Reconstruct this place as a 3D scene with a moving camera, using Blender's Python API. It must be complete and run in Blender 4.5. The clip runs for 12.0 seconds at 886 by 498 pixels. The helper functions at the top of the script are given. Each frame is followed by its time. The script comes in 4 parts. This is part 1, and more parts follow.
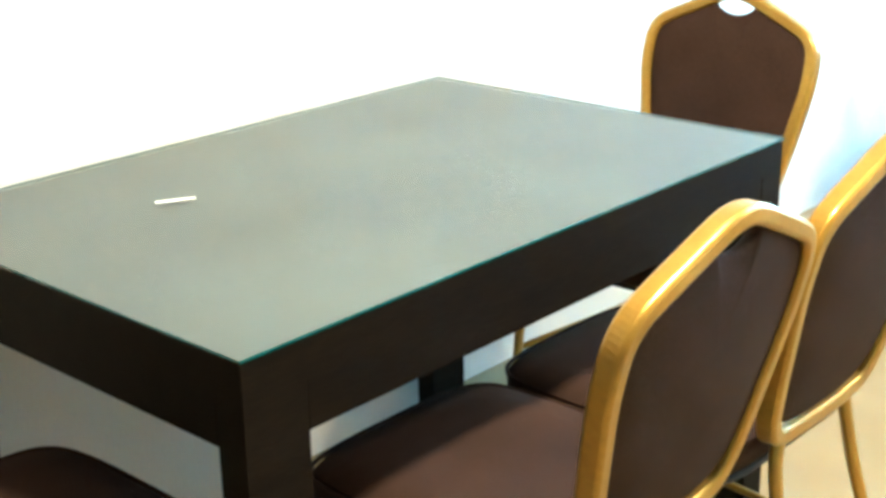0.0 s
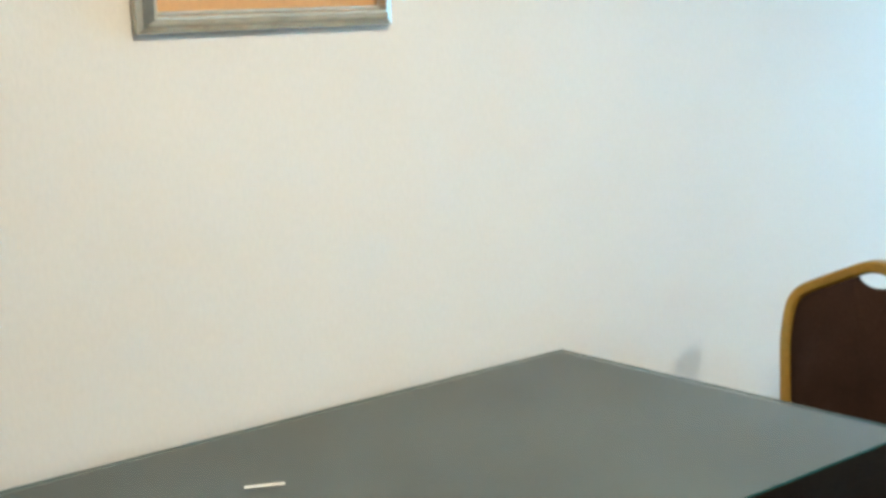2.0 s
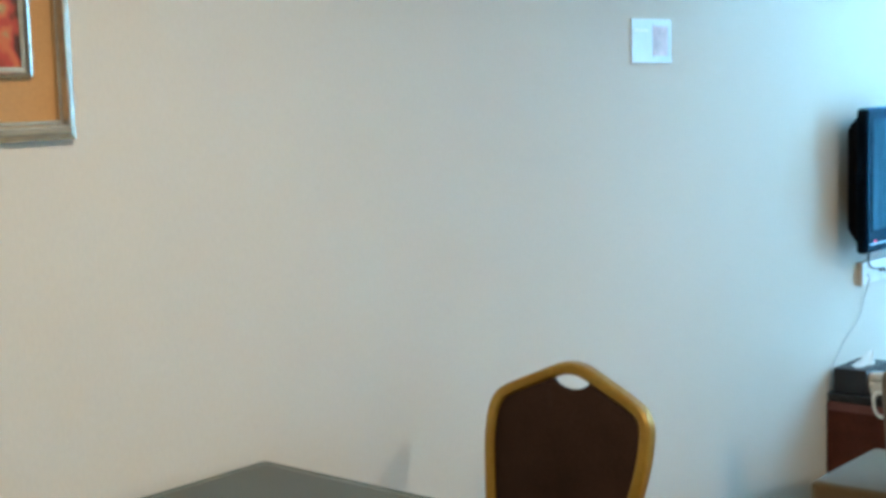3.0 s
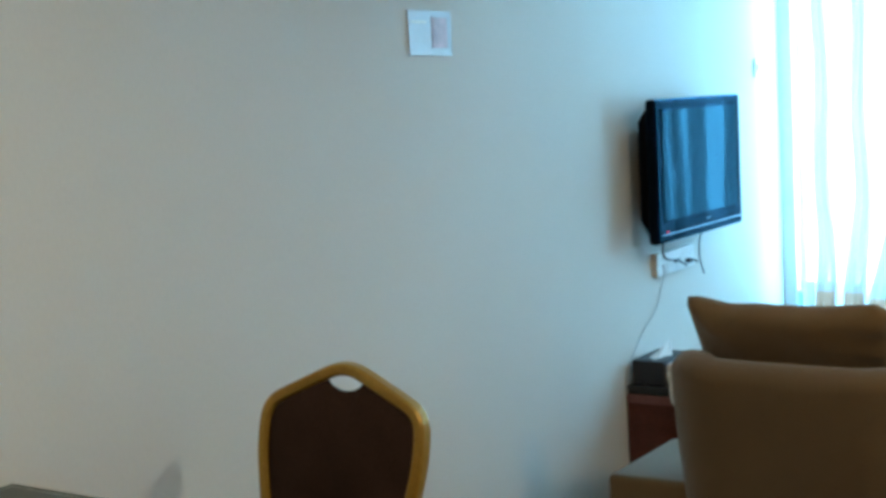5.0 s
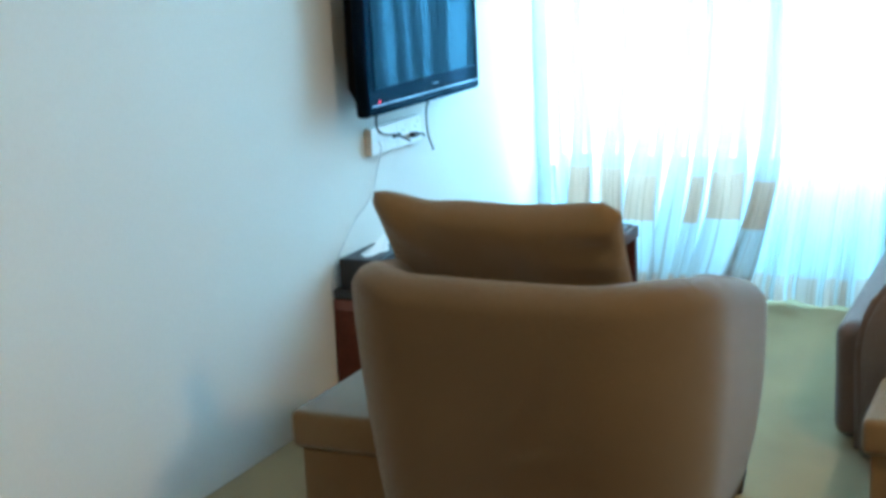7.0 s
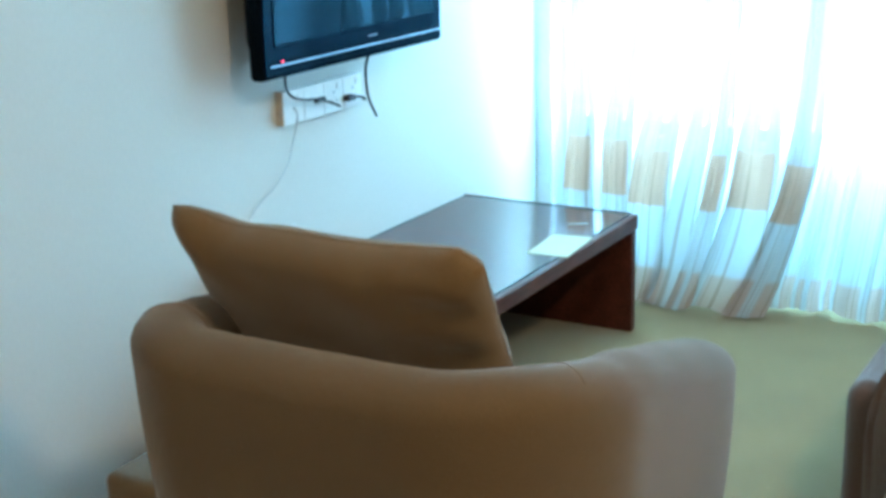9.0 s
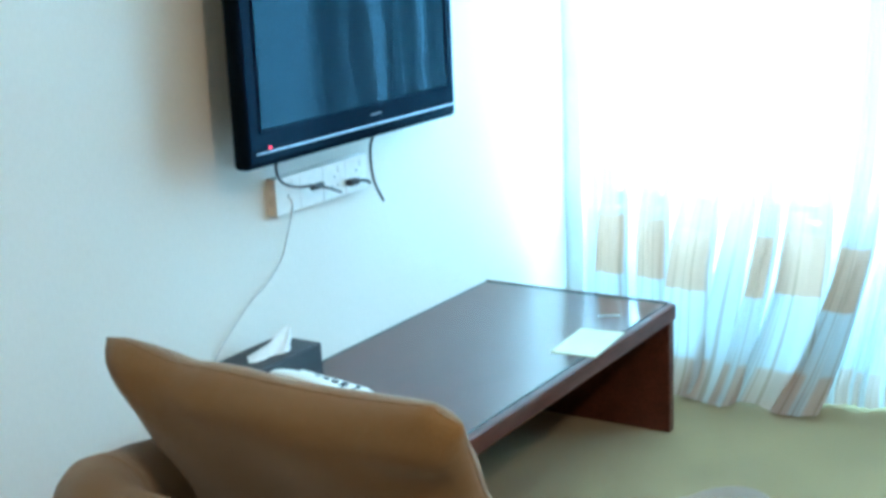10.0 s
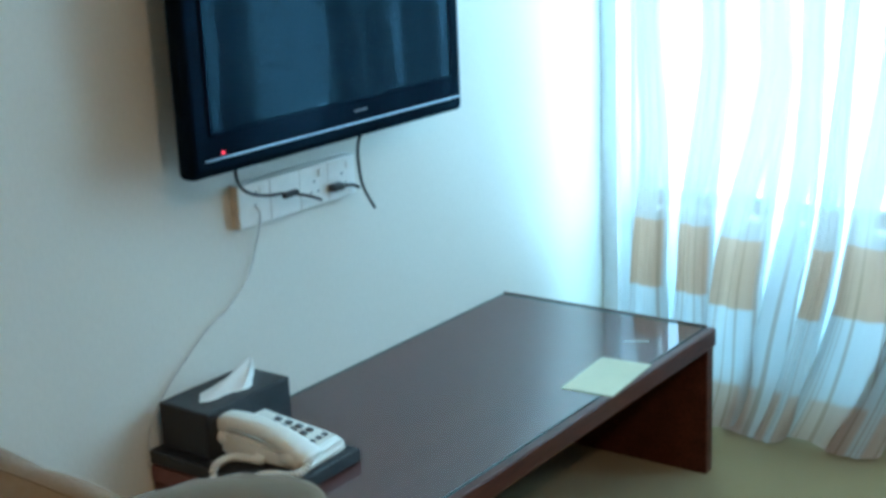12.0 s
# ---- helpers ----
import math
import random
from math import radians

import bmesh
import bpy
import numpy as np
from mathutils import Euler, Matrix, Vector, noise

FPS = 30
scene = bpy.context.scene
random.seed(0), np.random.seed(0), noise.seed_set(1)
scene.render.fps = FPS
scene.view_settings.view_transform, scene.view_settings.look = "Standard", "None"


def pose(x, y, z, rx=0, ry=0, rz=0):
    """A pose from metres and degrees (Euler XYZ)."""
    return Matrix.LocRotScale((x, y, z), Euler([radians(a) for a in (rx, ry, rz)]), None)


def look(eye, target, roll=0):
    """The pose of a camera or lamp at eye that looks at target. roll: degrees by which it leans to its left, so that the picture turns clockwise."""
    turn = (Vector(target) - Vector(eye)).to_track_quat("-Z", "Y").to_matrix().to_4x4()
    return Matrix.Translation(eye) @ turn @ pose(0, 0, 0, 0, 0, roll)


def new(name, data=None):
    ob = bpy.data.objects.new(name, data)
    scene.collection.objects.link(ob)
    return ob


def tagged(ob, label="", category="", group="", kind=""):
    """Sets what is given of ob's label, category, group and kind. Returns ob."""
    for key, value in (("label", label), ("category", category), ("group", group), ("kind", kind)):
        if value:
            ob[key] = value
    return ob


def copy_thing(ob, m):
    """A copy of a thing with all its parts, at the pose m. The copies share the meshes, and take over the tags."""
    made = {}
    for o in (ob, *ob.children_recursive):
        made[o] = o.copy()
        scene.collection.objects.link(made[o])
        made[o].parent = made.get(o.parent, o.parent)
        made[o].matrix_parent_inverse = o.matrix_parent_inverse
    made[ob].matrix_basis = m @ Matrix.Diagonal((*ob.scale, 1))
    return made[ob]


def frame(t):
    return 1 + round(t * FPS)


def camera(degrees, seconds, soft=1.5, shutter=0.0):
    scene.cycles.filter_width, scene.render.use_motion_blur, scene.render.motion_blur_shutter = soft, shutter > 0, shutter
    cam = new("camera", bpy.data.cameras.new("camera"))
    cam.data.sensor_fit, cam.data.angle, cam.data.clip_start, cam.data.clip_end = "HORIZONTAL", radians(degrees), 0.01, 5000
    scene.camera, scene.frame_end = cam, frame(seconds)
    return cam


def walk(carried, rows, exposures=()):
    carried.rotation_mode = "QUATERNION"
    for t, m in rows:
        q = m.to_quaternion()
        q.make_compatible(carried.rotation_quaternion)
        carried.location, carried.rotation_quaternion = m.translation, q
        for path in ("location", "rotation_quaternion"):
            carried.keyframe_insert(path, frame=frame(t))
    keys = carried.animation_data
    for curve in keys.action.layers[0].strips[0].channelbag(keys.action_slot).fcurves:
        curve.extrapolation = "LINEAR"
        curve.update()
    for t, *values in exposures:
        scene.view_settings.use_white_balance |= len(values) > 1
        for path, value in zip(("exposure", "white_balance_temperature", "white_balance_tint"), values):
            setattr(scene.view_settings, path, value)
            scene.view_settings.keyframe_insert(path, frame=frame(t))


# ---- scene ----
cam = camera(36.0, 12.0, soft=3.6)
PATH = [
    (0, (1.962, -0.884, 1.384), (0.692, 0.51, 0.716), -1.1),
    (0.5, (1.951, -0.82, 1.387), (0.534, 0.434, 0.74), -1.1),
    (1, (1.968, -0.734, 1.378), (0.425, 0.373, 0.751), 0.3),
    (1.5, (1.996, -0.709, 1.451), (0.445, 0.439, 0.925), 0.1),
    (2, (2.03, -0.719, 1.457), (0.505, 0.53, 1.121), -2.1),
    (2.5, (2.097, -0.652, 1.468), (0.673, 0.729, 1.211), -1.4),
    (3, (2.121, -0.626, 1.507), (0.83, 0.885, 1.281), -1.8),
    (3.5, (2.118, -0.574, 1.485), (0.916, 1.015, 1.305), -2.2),
    (3.7, (2.111, -0.566, 1.48), (0.94, 1.047, 1.315), -2.5),
    (5.3, (2.164, -0.376, 1.443), (1.104, 1.298, 1.169), -2.6),
    (5.5, (2.147, -0.316, 1.433), (1.138, 1.377, 1.097), -2.0),
    (6, (2.056, -0.073, 1.414), (1.218, 1.698, 1.013), -2.3),
    (6.5, (1.989, 0.22, 1.423), (1.219, 2.013, 0.987), -3.8),
    (7, (2.027, 0.541, 1.393), (1.184, 2.3, 0.95), -2.6),
    (7.5, (2.054, 0.793, 1.379), (1.218, 2.536, 0.864), -2.0),
    (7.7, (2.05, 0.9, 1.378), (1.205, 2.643, 0.879), -2.8),
    (9.3, (2.046, 1.666, 1.378), (1.038, 3.297, 0.811), -1.9),
    (9.5, (2.03, 1.732, 1.379), (0.996, 3.347, 0.811), -2.7),
    (10, (1.943, 1.925, 1.394), (0.898, 3.561, 0.913), -2.4),
    (10.5, (1.903, 2.044, 1.399), (0.858, 3.671, 0.89), -3.2),
    (11, (1.893, 2.254, 1.4), (0.755, 3.818, 0.89), -3.4),
    (11.5, (1.904, 2.37, 1.402), (0.691, 3.881, 0.909), -3.1),
    (12, (1.85, 2.415, 1.39), (0.709, 3.969, 0.861), -2.4),
]
walk(cam, [(t, look(eye, target, roll)) for t, eye, target, roll in PATH],
     exposures=[(0.0, 2.45, 5100, -3), (0.5, 2.68, 5200, -1.5), (1.0, 2.68, 5300, 0.5), (1.5, 2.58, 5300, 1), (2.0, 1.10, 5200, 2), (2.5, 0.75, 5400, 5), (3.0, 0.50, 5450, 3), (3.7, 0.36, 5350, 3),
                (5.3, -0.12, 5400, 0), (6.0, 0.2, 5400, 0.5), (6.5, 0.2, 5400, 0.5), (7.0, 0.42, 5450, 1.5), (7.7, 0.42, 5500, 1), (9.3, 0.42, 5650, 2.5), (10.0, 0.60, 5750, 3.5), (10.7, 0.34, 5900, 5.5),
                (11.0, 0.18, 6000, 6), (11.5, -0.30, 6050, 5.5), (12.0, -0.27, 6050, 5.5)])

# ---- light ----
sky_world = bpy.data.worlds.new("sky")
scene.world = sky_world
sky_world.use_nodes = True
wn = sky_world.node_tree
sky = wn.nodes.new("ShaderNodeTexSky")
sky.sky_type = "NISHITA"
sky.sun_disc = False
sky.sun_elevation, sky.sun_rotation = radians(55), radians(180)
wn.links.new(sky.outputs[0], wn.nodes["Background"].inputs[0])
wn.nodes["Background"].inputs[1].default_value = 0.1

sun = new("sun", bpy.data.lights.new("sun", "SUN"))
sun.data.energy, sun.data.angle, sun.data.color = 1.2, radians(12), (1.0, 0.96, 0.9)
sun.matrix_world = look((0, -6, 9), (0, 0, 0))

# daylight standing in the window's opening
window_light = new("window_light", bpy.data.lights.new("window_light", "AREA"))
window_light.data.shape = "RECTANGLE"
window_light.data.size, window_light.data.size_y = 2.5, 1.85
window_light.data.energy, window_light.data.color = 240, (0.38, 0.73, 1.0)
window_light.matrix_world = look((1.3, 5.86, 1.42), (1.3, 0, 1.32))

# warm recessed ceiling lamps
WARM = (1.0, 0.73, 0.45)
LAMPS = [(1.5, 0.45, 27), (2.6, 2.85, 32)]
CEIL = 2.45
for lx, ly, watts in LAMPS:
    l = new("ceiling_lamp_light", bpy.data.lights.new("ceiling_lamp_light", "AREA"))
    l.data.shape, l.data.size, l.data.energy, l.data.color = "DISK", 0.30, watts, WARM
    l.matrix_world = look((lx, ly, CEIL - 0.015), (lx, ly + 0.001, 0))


# ---- materials ----
def mat(name, color, rough=0.5, metal=0.0, grain=(60, 0.12), stain=(3, 0.1), bump=(120, 0.1), stretch=(1, 1, 1), coat=0.0, sheen=0.0, spec=0.5, tint=(1, 1, 1)):
    m = bpy.data.materials.new(name)
    m.use_nodes = True
    nt = m.node_tree
    b = nt.nodes["Principled BSDF"]
    b.inputs["Roughness"].default_value, b.inputs["Metallic"].default_value = rough, metal
    b.inputs["Coat Weight"].default_value, b.inputs["Sheen Weight"].default_value = coat, sheen
    b.inputs["Coat Roughness"].default_value = 0.08
    b.inputs["Specular IOR Level"].default_value = spec
    b.inputs["Specular Tint"].default_value = (*tint, 1)
    tc, mp = nt.nodes.new("ShaderNodeTexCoord"), nt.nodes.new("ShaderNodeMapping")
    mp.inputs["Scale"].default_value = stretch
    nt.links.new(tc.outputs["Object"], mp.inputs[0])
    val = None
    for scale, amount in (grain, stain):
        n = nt.nodes.new("ShaderNodeTexNoise")
        n.inputs["Scale"].default_value, n.inputs["Detail"].default_value = scale, 4
        nt.links.new(mp.outputs[0], n.inputs["Vector"])
        r = nt.nodes.new("ShaderNodeMapRange")
        r.inputs[1].default_value, r.inputs[2].default_value = 0.25, 0.75
        r.inputs[3].default_value, r.inputs[4].default_value = 1 - amount, 1 + amount
        nt.links.new(n.outputs[0], r.inputs[0])
        if val is None:
            val = r.outputs[0]
        else:
            mu = nt.nodes.new("ShaderNodeMath")
            mu.operation = "MULTIPLY"
            nt.links.new(val, mu.inputs[0]), nt.links.new(r.outputs[0], mu.inputs[1])
            val = mu.outputs[0]
    sc = nt.nodes.new("ShaderNodeVectorMath")
    sc.operation = "SCALE"
    sc.inputs[0].default_value = color
    nt.links.new(val, sc.inputs["Scale"])
    nt.links.new(sc.outputs[0], b.inputs["Base Color"])
    if bump[1] > 0:
        n = nt.nodes.new("ShaderNodeTexNoise")
        n.inputs["Scale"].default_value, n.inputs["Detail"].default_value = bump[0], 3
        nt.links.new(mp.outputs[0], n.inputs["Vector"])
        bp = nt.nodes.new("ShaderNodeBump")
        bp.inputs["Strength"].default_value, bp.inputs["Distance"].default_value = bump[1], 0.004
        nt.links.new(n.outputs[0], bp.inputs["Height"])
        nt.links.new(bp.outputs[0], b.inputs["Normal"])
    return m


def clear_glass(name, color=(1, 1, 1), rough=0.0, ior=1.45):
    m = bpy.data.materials.new(name)
    m.use_nodes = True
    b = m.node_tree.nodes["Principled BSDF"]
    b.inputs["Base Color"].default_value = (*color, 1)
    b.inputs["Roughness"].default_value, b.inputs["Transmission Weight"].default_value, b.inputs["IOR"].default_value = rough, 1.0, ior
    return m


def glow(name, color, strength):
    m = bpy.data.materials.new(name)
    m.use_nodes = True
    b = m.node_tree.nodes["Principled BSDF"]
    b.inputs["Emission Color"].default_value, b.inputs["Emission Strength"].default_value = (*color, 1), strength
    b.inputs["Base Color"].default_value = (*color, 1)
    return m


def curtain_cloth(name, blocks, sheer):
    """Sheer cloth with thin vertical stripes, a band of woven tan blocks and a striped hem; u and v are metres along the cloth."""
    m = bpy.data.materials.new(name)
    m.use_nodes = True
    nt = m.node_tree
    nt.nodes.remove(nt.nodes["Principled BSDF"])
    out = nt.nodes["Material Output"]
    uv = nt.nodes.new("ShaderNodeUVMap")
    uv.uv_map = "cloth"
    sep = nt.nodes.new("ShaderNodeSeparateXYZ")
    nt.links.new(uv.outputs[0], sep.inputs[0])

    def op(kind, a, b=None, c=None):
        n = nt.nodes.new("ShaderNodeMath")
        n.operation = kind
        for i, v in enumerate((a, b, c)):
            if v is None:
                continue
            if isinstance(v, (int, float)):
                n.inputs[i].default_value = v
            else:
                nt.links.new(v, n.inputs[i])
        return n.outputs[0]

    u, v = sep.outputs[0], sep.outputs[1]

    def span(x, a, b, edge=0.006):
        return op("MULTIPLY", smooth(x, a - edge, a + edge), op("SUBTRACT", 1.0, smooth(x, b - edge, b + edge)))

    def smooth(x, a, b):
        n = nt.nodes.new("ShaderNodeMapRange")
        n.interpolation_type = "SMOOTHSTEP"
        nt.links.new(x, n.inputs[0])
        n.inputs[1].default_value, n.inputs[2].default_value = a, b
        return n.outputs[0]

    lines = nt.nodes.new("ShaderNodeTexNoise")
    lines.noise_dimensions = "1D"
    lines.inputs["Scale"].default_value, lines.inputs["Detail"].default_value = 110, 3
    nt.links.new(u, lines.inputs["W"])
    thin = smooth(lines.outputs[0], 0.58, 0.62)
    low = op("SUBTRACT", 1.0, smooth(v, 0.30, 0.70))
    stripes = op("MULTIPLY", thin, op("ADD", op("MULTIPLY", low, 0.50), 0.05))
    cell = op("FRACT", op("DIVIDE", u, 0.21))
    row = op("FLOOR", op("DIVIDE", u, 0.21))
    shift = op("MULTIPLY", op("FRACT", op("MULTIPLY", op("SINE", op("MULTIPLY", row, 12.98)), 43.7)), 0.05)
    vv = op("ADD", v, shift)
    block = op("MULTIPLY", span(op("ADD", cell, op("MULTIPLY", shift, 0.3)), 0.56, 0.97, 0.03), op("ADD", span(vv, 0.34, 0.52), op("MULTIPLY", span(vv, 0.52, 0.62), 0.35)))
    block = op("MULTIPLY", block, blocks)
    hem = op("MULTIPLY", span(op("FRACT", op("DIVIDE", u, 0.085)), 0.05, 0.72, 0.05), op("SUBTRACT", 1.0, smooth(v, 0.10, 0.12)))
    dye = op("MINIMUM", op("ADD", block, op("MULTIPLY", hem, 0.65)), 1.0)
    col = nt.nodes.new("ShaderNodeMix")
    col.data_type = "RGBA"
    col.inputs[6].default_value, col.inputs[7].default_value = (0.66, 0.675, 0.67, 1), (0.60, 0.36, 0.23, 1)
    nt.links.new(dye, col.inputs[0])
    cloth = nt.nodes.new("ShaderNodeMix")
    cloth.data_type = "RGBA"
    cloth.inputs[7].default_value = (0.34, 0.21, 0.12, 1)
    nt.links.new(stripes, cloth.inputs[0]), nt.links.new(col.outputs[2], cloth.inputs[6])
    dense = op("MAXIMUM", dye, stripes)
    trans, diff, clear = nt.nodes.new("ShaderNodeBsdfTranslucent"), nt.nodes.new("ShaderNodeBsdfDiffuse"), nt.nodes.new("ShaderNodeBsdfTransparent")
    nt.links.new(cloth.outputs[2], trans.inputs[0]), nt.links.new(cloth.outputs[2], diff.inputs[0])
    body, mix = nt.nodes.new("ShaderNodeMixShader"), nt.nodes.new("ShaderNodeMixShader")
    body.inputs[0].default_value = 0.45
    nt.links.new(trans.outputs[0], body.inputs[1]), nt.links.new(diff.outputs[0], body.inputs[2])
    weave = op("MULTIPLY", op("SUBTRACT", 1.0, op("MULTIPLY", dense, 0.72)), op("SUBTRACT", 1.0, op("MULTIPLY", low, 0.80)))
    nt.links.new(op("MULTIPLY", weave, sheer), mix.inputs[0])
    nt.links.new(body.outputs[0], mix.inputs[1]), nt.links.new(clear.outputs[0], mix.inputs[2])
    nt.links.new(mix.outputs[0], out.inputs[0])
    return m


WALL = mat("wall_paper", (0.655, 0.62, 0.555), 0.75, grain=(160, 0.03), stain=(1.2, 0.03), bump=(260, 0.12), stretch=(1, 1, 0.45))
CEILING = mat("ceiling_paint", (0.82, 0.81, 0.78), 0.85, grain=(90, 0.03), stain=(1.0, 0.03), bump=(200, 0.08))
CARPET = mat("carpet", (0.285, 0.203, 0.085), 0.95, grain=(320, 0.35), stain=(4, 0.12), bump=(420, 0.9), sheen=0.25, spec=0.1)
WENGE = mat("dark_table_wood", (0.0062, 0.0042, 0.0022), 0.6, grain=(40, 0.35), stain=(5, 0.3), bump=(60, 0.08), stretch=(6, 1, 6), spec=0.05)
# same wenge paled to grey-blue: the glass's reflection of the wall, as colour
WENGE_SHEEN = mat("table_top_wood_with_sheen", (0.080, 0.098, 0.103), 0.6, grain=(70, 0.12), stain=(3.0, 0.20), bump=(60, 0.0), stretch=(1, 1, 1), spec=0.05)
# mahogany under glass, its colour lightened to carry part of the glass's reflection
MAHOGANY_SHEEN = mat("mahogany_with_glass_sheen", (0.175, 0.080, 0.072), 0.55, grain=(30, 0.12), stain=(4, 0.08), bump=(60, 0.0), stretch=(5, 0.6, 5), spec=0.05)
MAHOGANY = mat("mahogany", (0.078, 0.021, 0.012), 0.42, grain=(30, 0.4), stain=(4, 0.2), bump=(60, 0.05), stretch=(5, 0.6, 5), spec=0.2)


def sheet_glass(name, color, ior):
    """Thin clear glass laid on wood: it lets light through unbent and mirrors more at a slant."""
    m = bpy.data.materials.new(name)
    m.use_nodes = True
    nt = m.node_tree
    nt.nodes.remove(nt.nodes["Principled BSDF"])
    t, g, mix, fr = (nt.nodes.new(k) for k in ("ShaderNodeBsdfTransparent", "ShaderNodeBsdfGlossy", "ShaderNodeMixShader", "ShaderNodeFresnel"))
    t.inputs[0].default_value = (*color, 1)
    fr.inputs["IOR"].default_value = ior
    tc, n, r = (nt.nodes.new(k) for k in ("ShaderNodeTexCoord", "ShaderNodeTexNoise", "ShaderNodeMapRange"))
    n.inputs["Scale"].default_value, n.inputs["Detail"].default_value = 6, 6
    r.inputs[1].default_value, r.inputs[2].default_value, r.inputs[3].default_value, r.inputs[4].default_value = 0.35, 0.7, 0.05, 0.12
    nt.links.new(tc.outputs["Object"], n.inputs["Vector"]), nt.links.new(n.outputs[0], r.inputs[0]), nt.links.new(r.outputs[0], g.inputs["Roughness"])
    nt.links.new(fr.outputs[0], mix.inputs[0]), nt.links.new(t.outputs[0], mix.inputs[1]), nt.links.new(g.outputs[0], mix.inputs[2])
    nt.links.new(mix.outputs[0], nt.nodes["Material Output"].inputs[0])
    return m


GLASS = sheet_glass("table_glass", (0.93, 0.98, 0.96), 1.38)
BENCH_GLASS = sheet_glass("bench_glass", (0.95, 0.98, 0.97), 1.75)
CLEAR = bpy.data.materials.new("glass_underside")
CLEAR.use_nodes = True
CLEAR.node_tree.links.new(CLEAR.node_tree.nodes.new("ShaderNodeBsdfTransparent").outputs[0], CLEAR.node_tree.nodes["Material Output"].inputs[0])
GLASS_EDGE = mat("glass_edge", (0.003, 0.052, 0.052), 0.12, grain=(20, 0.2), bump=(30, 0.0))
PANE = clear_glass("window_glass")
FROST = clear_glass("obscured_glass", (0.46, 0.76, 0.86), 0.6)
GOLD = mat("gold_paint", (0.37, 0.212, 0.024), 0.34, metal=0.55, grain=(90, 0.1), stain=(9, 0.15), bump=(150, 0.03), coat=0.22)
VINYL = mat("brown_vinyl", (0.033, 0.018, 0.0125), 0.65, grain=(240, 0.25), stain=(6, 0.3), bump=(420, 0.5), spec=0.06)
FABRIC = mat("beige_fabric", (0.118, 0.075, 0.034), 0.92, grain=(380, 0.14), stain=(5, 0.08), bump=(520, 0.5), sheen=0.3, spec=0.15)
FABRIC2 = mat("taupe_fabric", (0.165, 0.101, 0.042), 0.92, grain=(380, 0.14), stain=(5, 0.08), bump=(520, 0.5), sheen=0.3, spec=0.15)
SOFA = mat("rose_taupe_fabric", (0.120, 0.080, 0.063), 0.92, grain=(380, 0.14), stain=(5, 0.08), bump=(520, 0.5), sheen=0.3, spec=0.15)
FOOT = mat("dark_foot", (0.02, 0.014, 0.01), 0.4)
BLACK = mat("black_plastic", (0.003, 0.0035, 0.005), 0.25, grain=(80, 0.1), bump=(200, 0.02), spec=0.06)
MATT_BLACK = mat("matt_black_plastic", (0.012, 0.012, 0.014), 0.5, grain=(80, 0.1), bump=(300, 0.1))


def dark_gloss(name, sheen, ior, rough):
    """Near-black panel under a coating that mirrors blue, more at a slant."""
    m = bpy.data.materials.new(name)
    m.use_nodes = True
    nt = m.node_tree
    nt.nodes.remove(nt.nodes["Principled BSDF"])
    d, g, mix, fr = (nt.nodes.new(k) for k in ("ShaderNodeBsdfDiffuse", "ShaderNodeBsdfGlossy", "ShaderNodeMixShader", "ShaderNodeFresnel"))
    d.inputs[0].default_value = (0.003, 0.006, 0.010, 1)
    g.inputs[0].default_value, g.inputs["Roughness"].default_value = (*sheen, 1), rough
    fr.inputs["IOR"].default_value = ior
    nt.links.new(fr.outputs[0], mix.inputs[0]), nt.links.new(d.outputs[0], mix.inputs[1]), nt.links.new(g.outputs[0], mix.inputs[2])
    nt.links.new(mix.outputs[0], nt.nodes["Material Output"].inputs[0])
    return m


SCREEN = dark_gloss("screen", (0.32, 0.64, 0.86), 1.24, 0.06)
PIANO_BLACK = dark_gloss("piano_black", (0.28, 0.52, 0.78), 1.12, 0.12)
SILVER = mat("silver_trim", (0.36, 0.40, 0.44), 0.35, metal=0.8, grain=(60, 0.06), bump=(60, 0.0))
TV_BACK = mat("dull_black_plastic", (0.004, 0.004, 0.005), 0.85, grain=(80, 0.1), bump=(300, 0.1), spec=0.04)
LEATHER = mat("black_leather", (0.010, 0.011, 0.014), 0.5, grain=(160, 0.3), stain=(8, 0.2), bump=(300, 0.5))
WHITE_PLASTIC = mat("white_plastic", (0.76, 0.75, 0.71), 0.38, grain=(50, 0.04), stain=(6, 0.05), bump=(90, 0.02))
CREAM_PLASTIC = mat("cream_plastic", (0.70, 0.67, 0.60), 0.35, grain=(50, 0.04), stain=(6, 0.05), bump=(90, 0.02))
SOCKET_LAMPLIT = mat("socket_side_lamplit", (0.60, 0.52, 0.42), 0.5)
GREY_CABLE = mat("grey_cable", (0.55, 0.54, 0.51), 0.45)
KEY = mat("grey_key", (0.10, 0.11, 0.12), 0.5)
PAPER = mat("paper", (0.80, 0.79, 0.72), 0.8, grain=(120, 0.03), bump=(60, 0.05))
YELLOW_PAPER = mat("cream_paper", (0.56, 0.52, 0.36), 0.8, grain=(120, 0.04), bump=(60, 0.05))
TISSUE = mat("tissue", (0.74, 0.73, 0.70), 0.9, grain=(120, 0.03), bump=(90, 0.2))
WHITE_METAL = mat("white_metal", (0.75, 0.77, 0.78), 0.35, grain=(40, 0.03), bump=(90, 0.02))
MAT_BOARD = mat("tan_mat_board", (0.50, 0.29, 0.12), 0.85, grain=(200, 0.08), stain=(4, 0.08), bump=(200, 0.2))
FRAME_METAL = mat("antique_silver_frame", (0.54, 0.52, 0.45), 0.26, metal=0.85, grain=(50, 0.15), stain=(10, 0.15), bump=(90, 0.1))
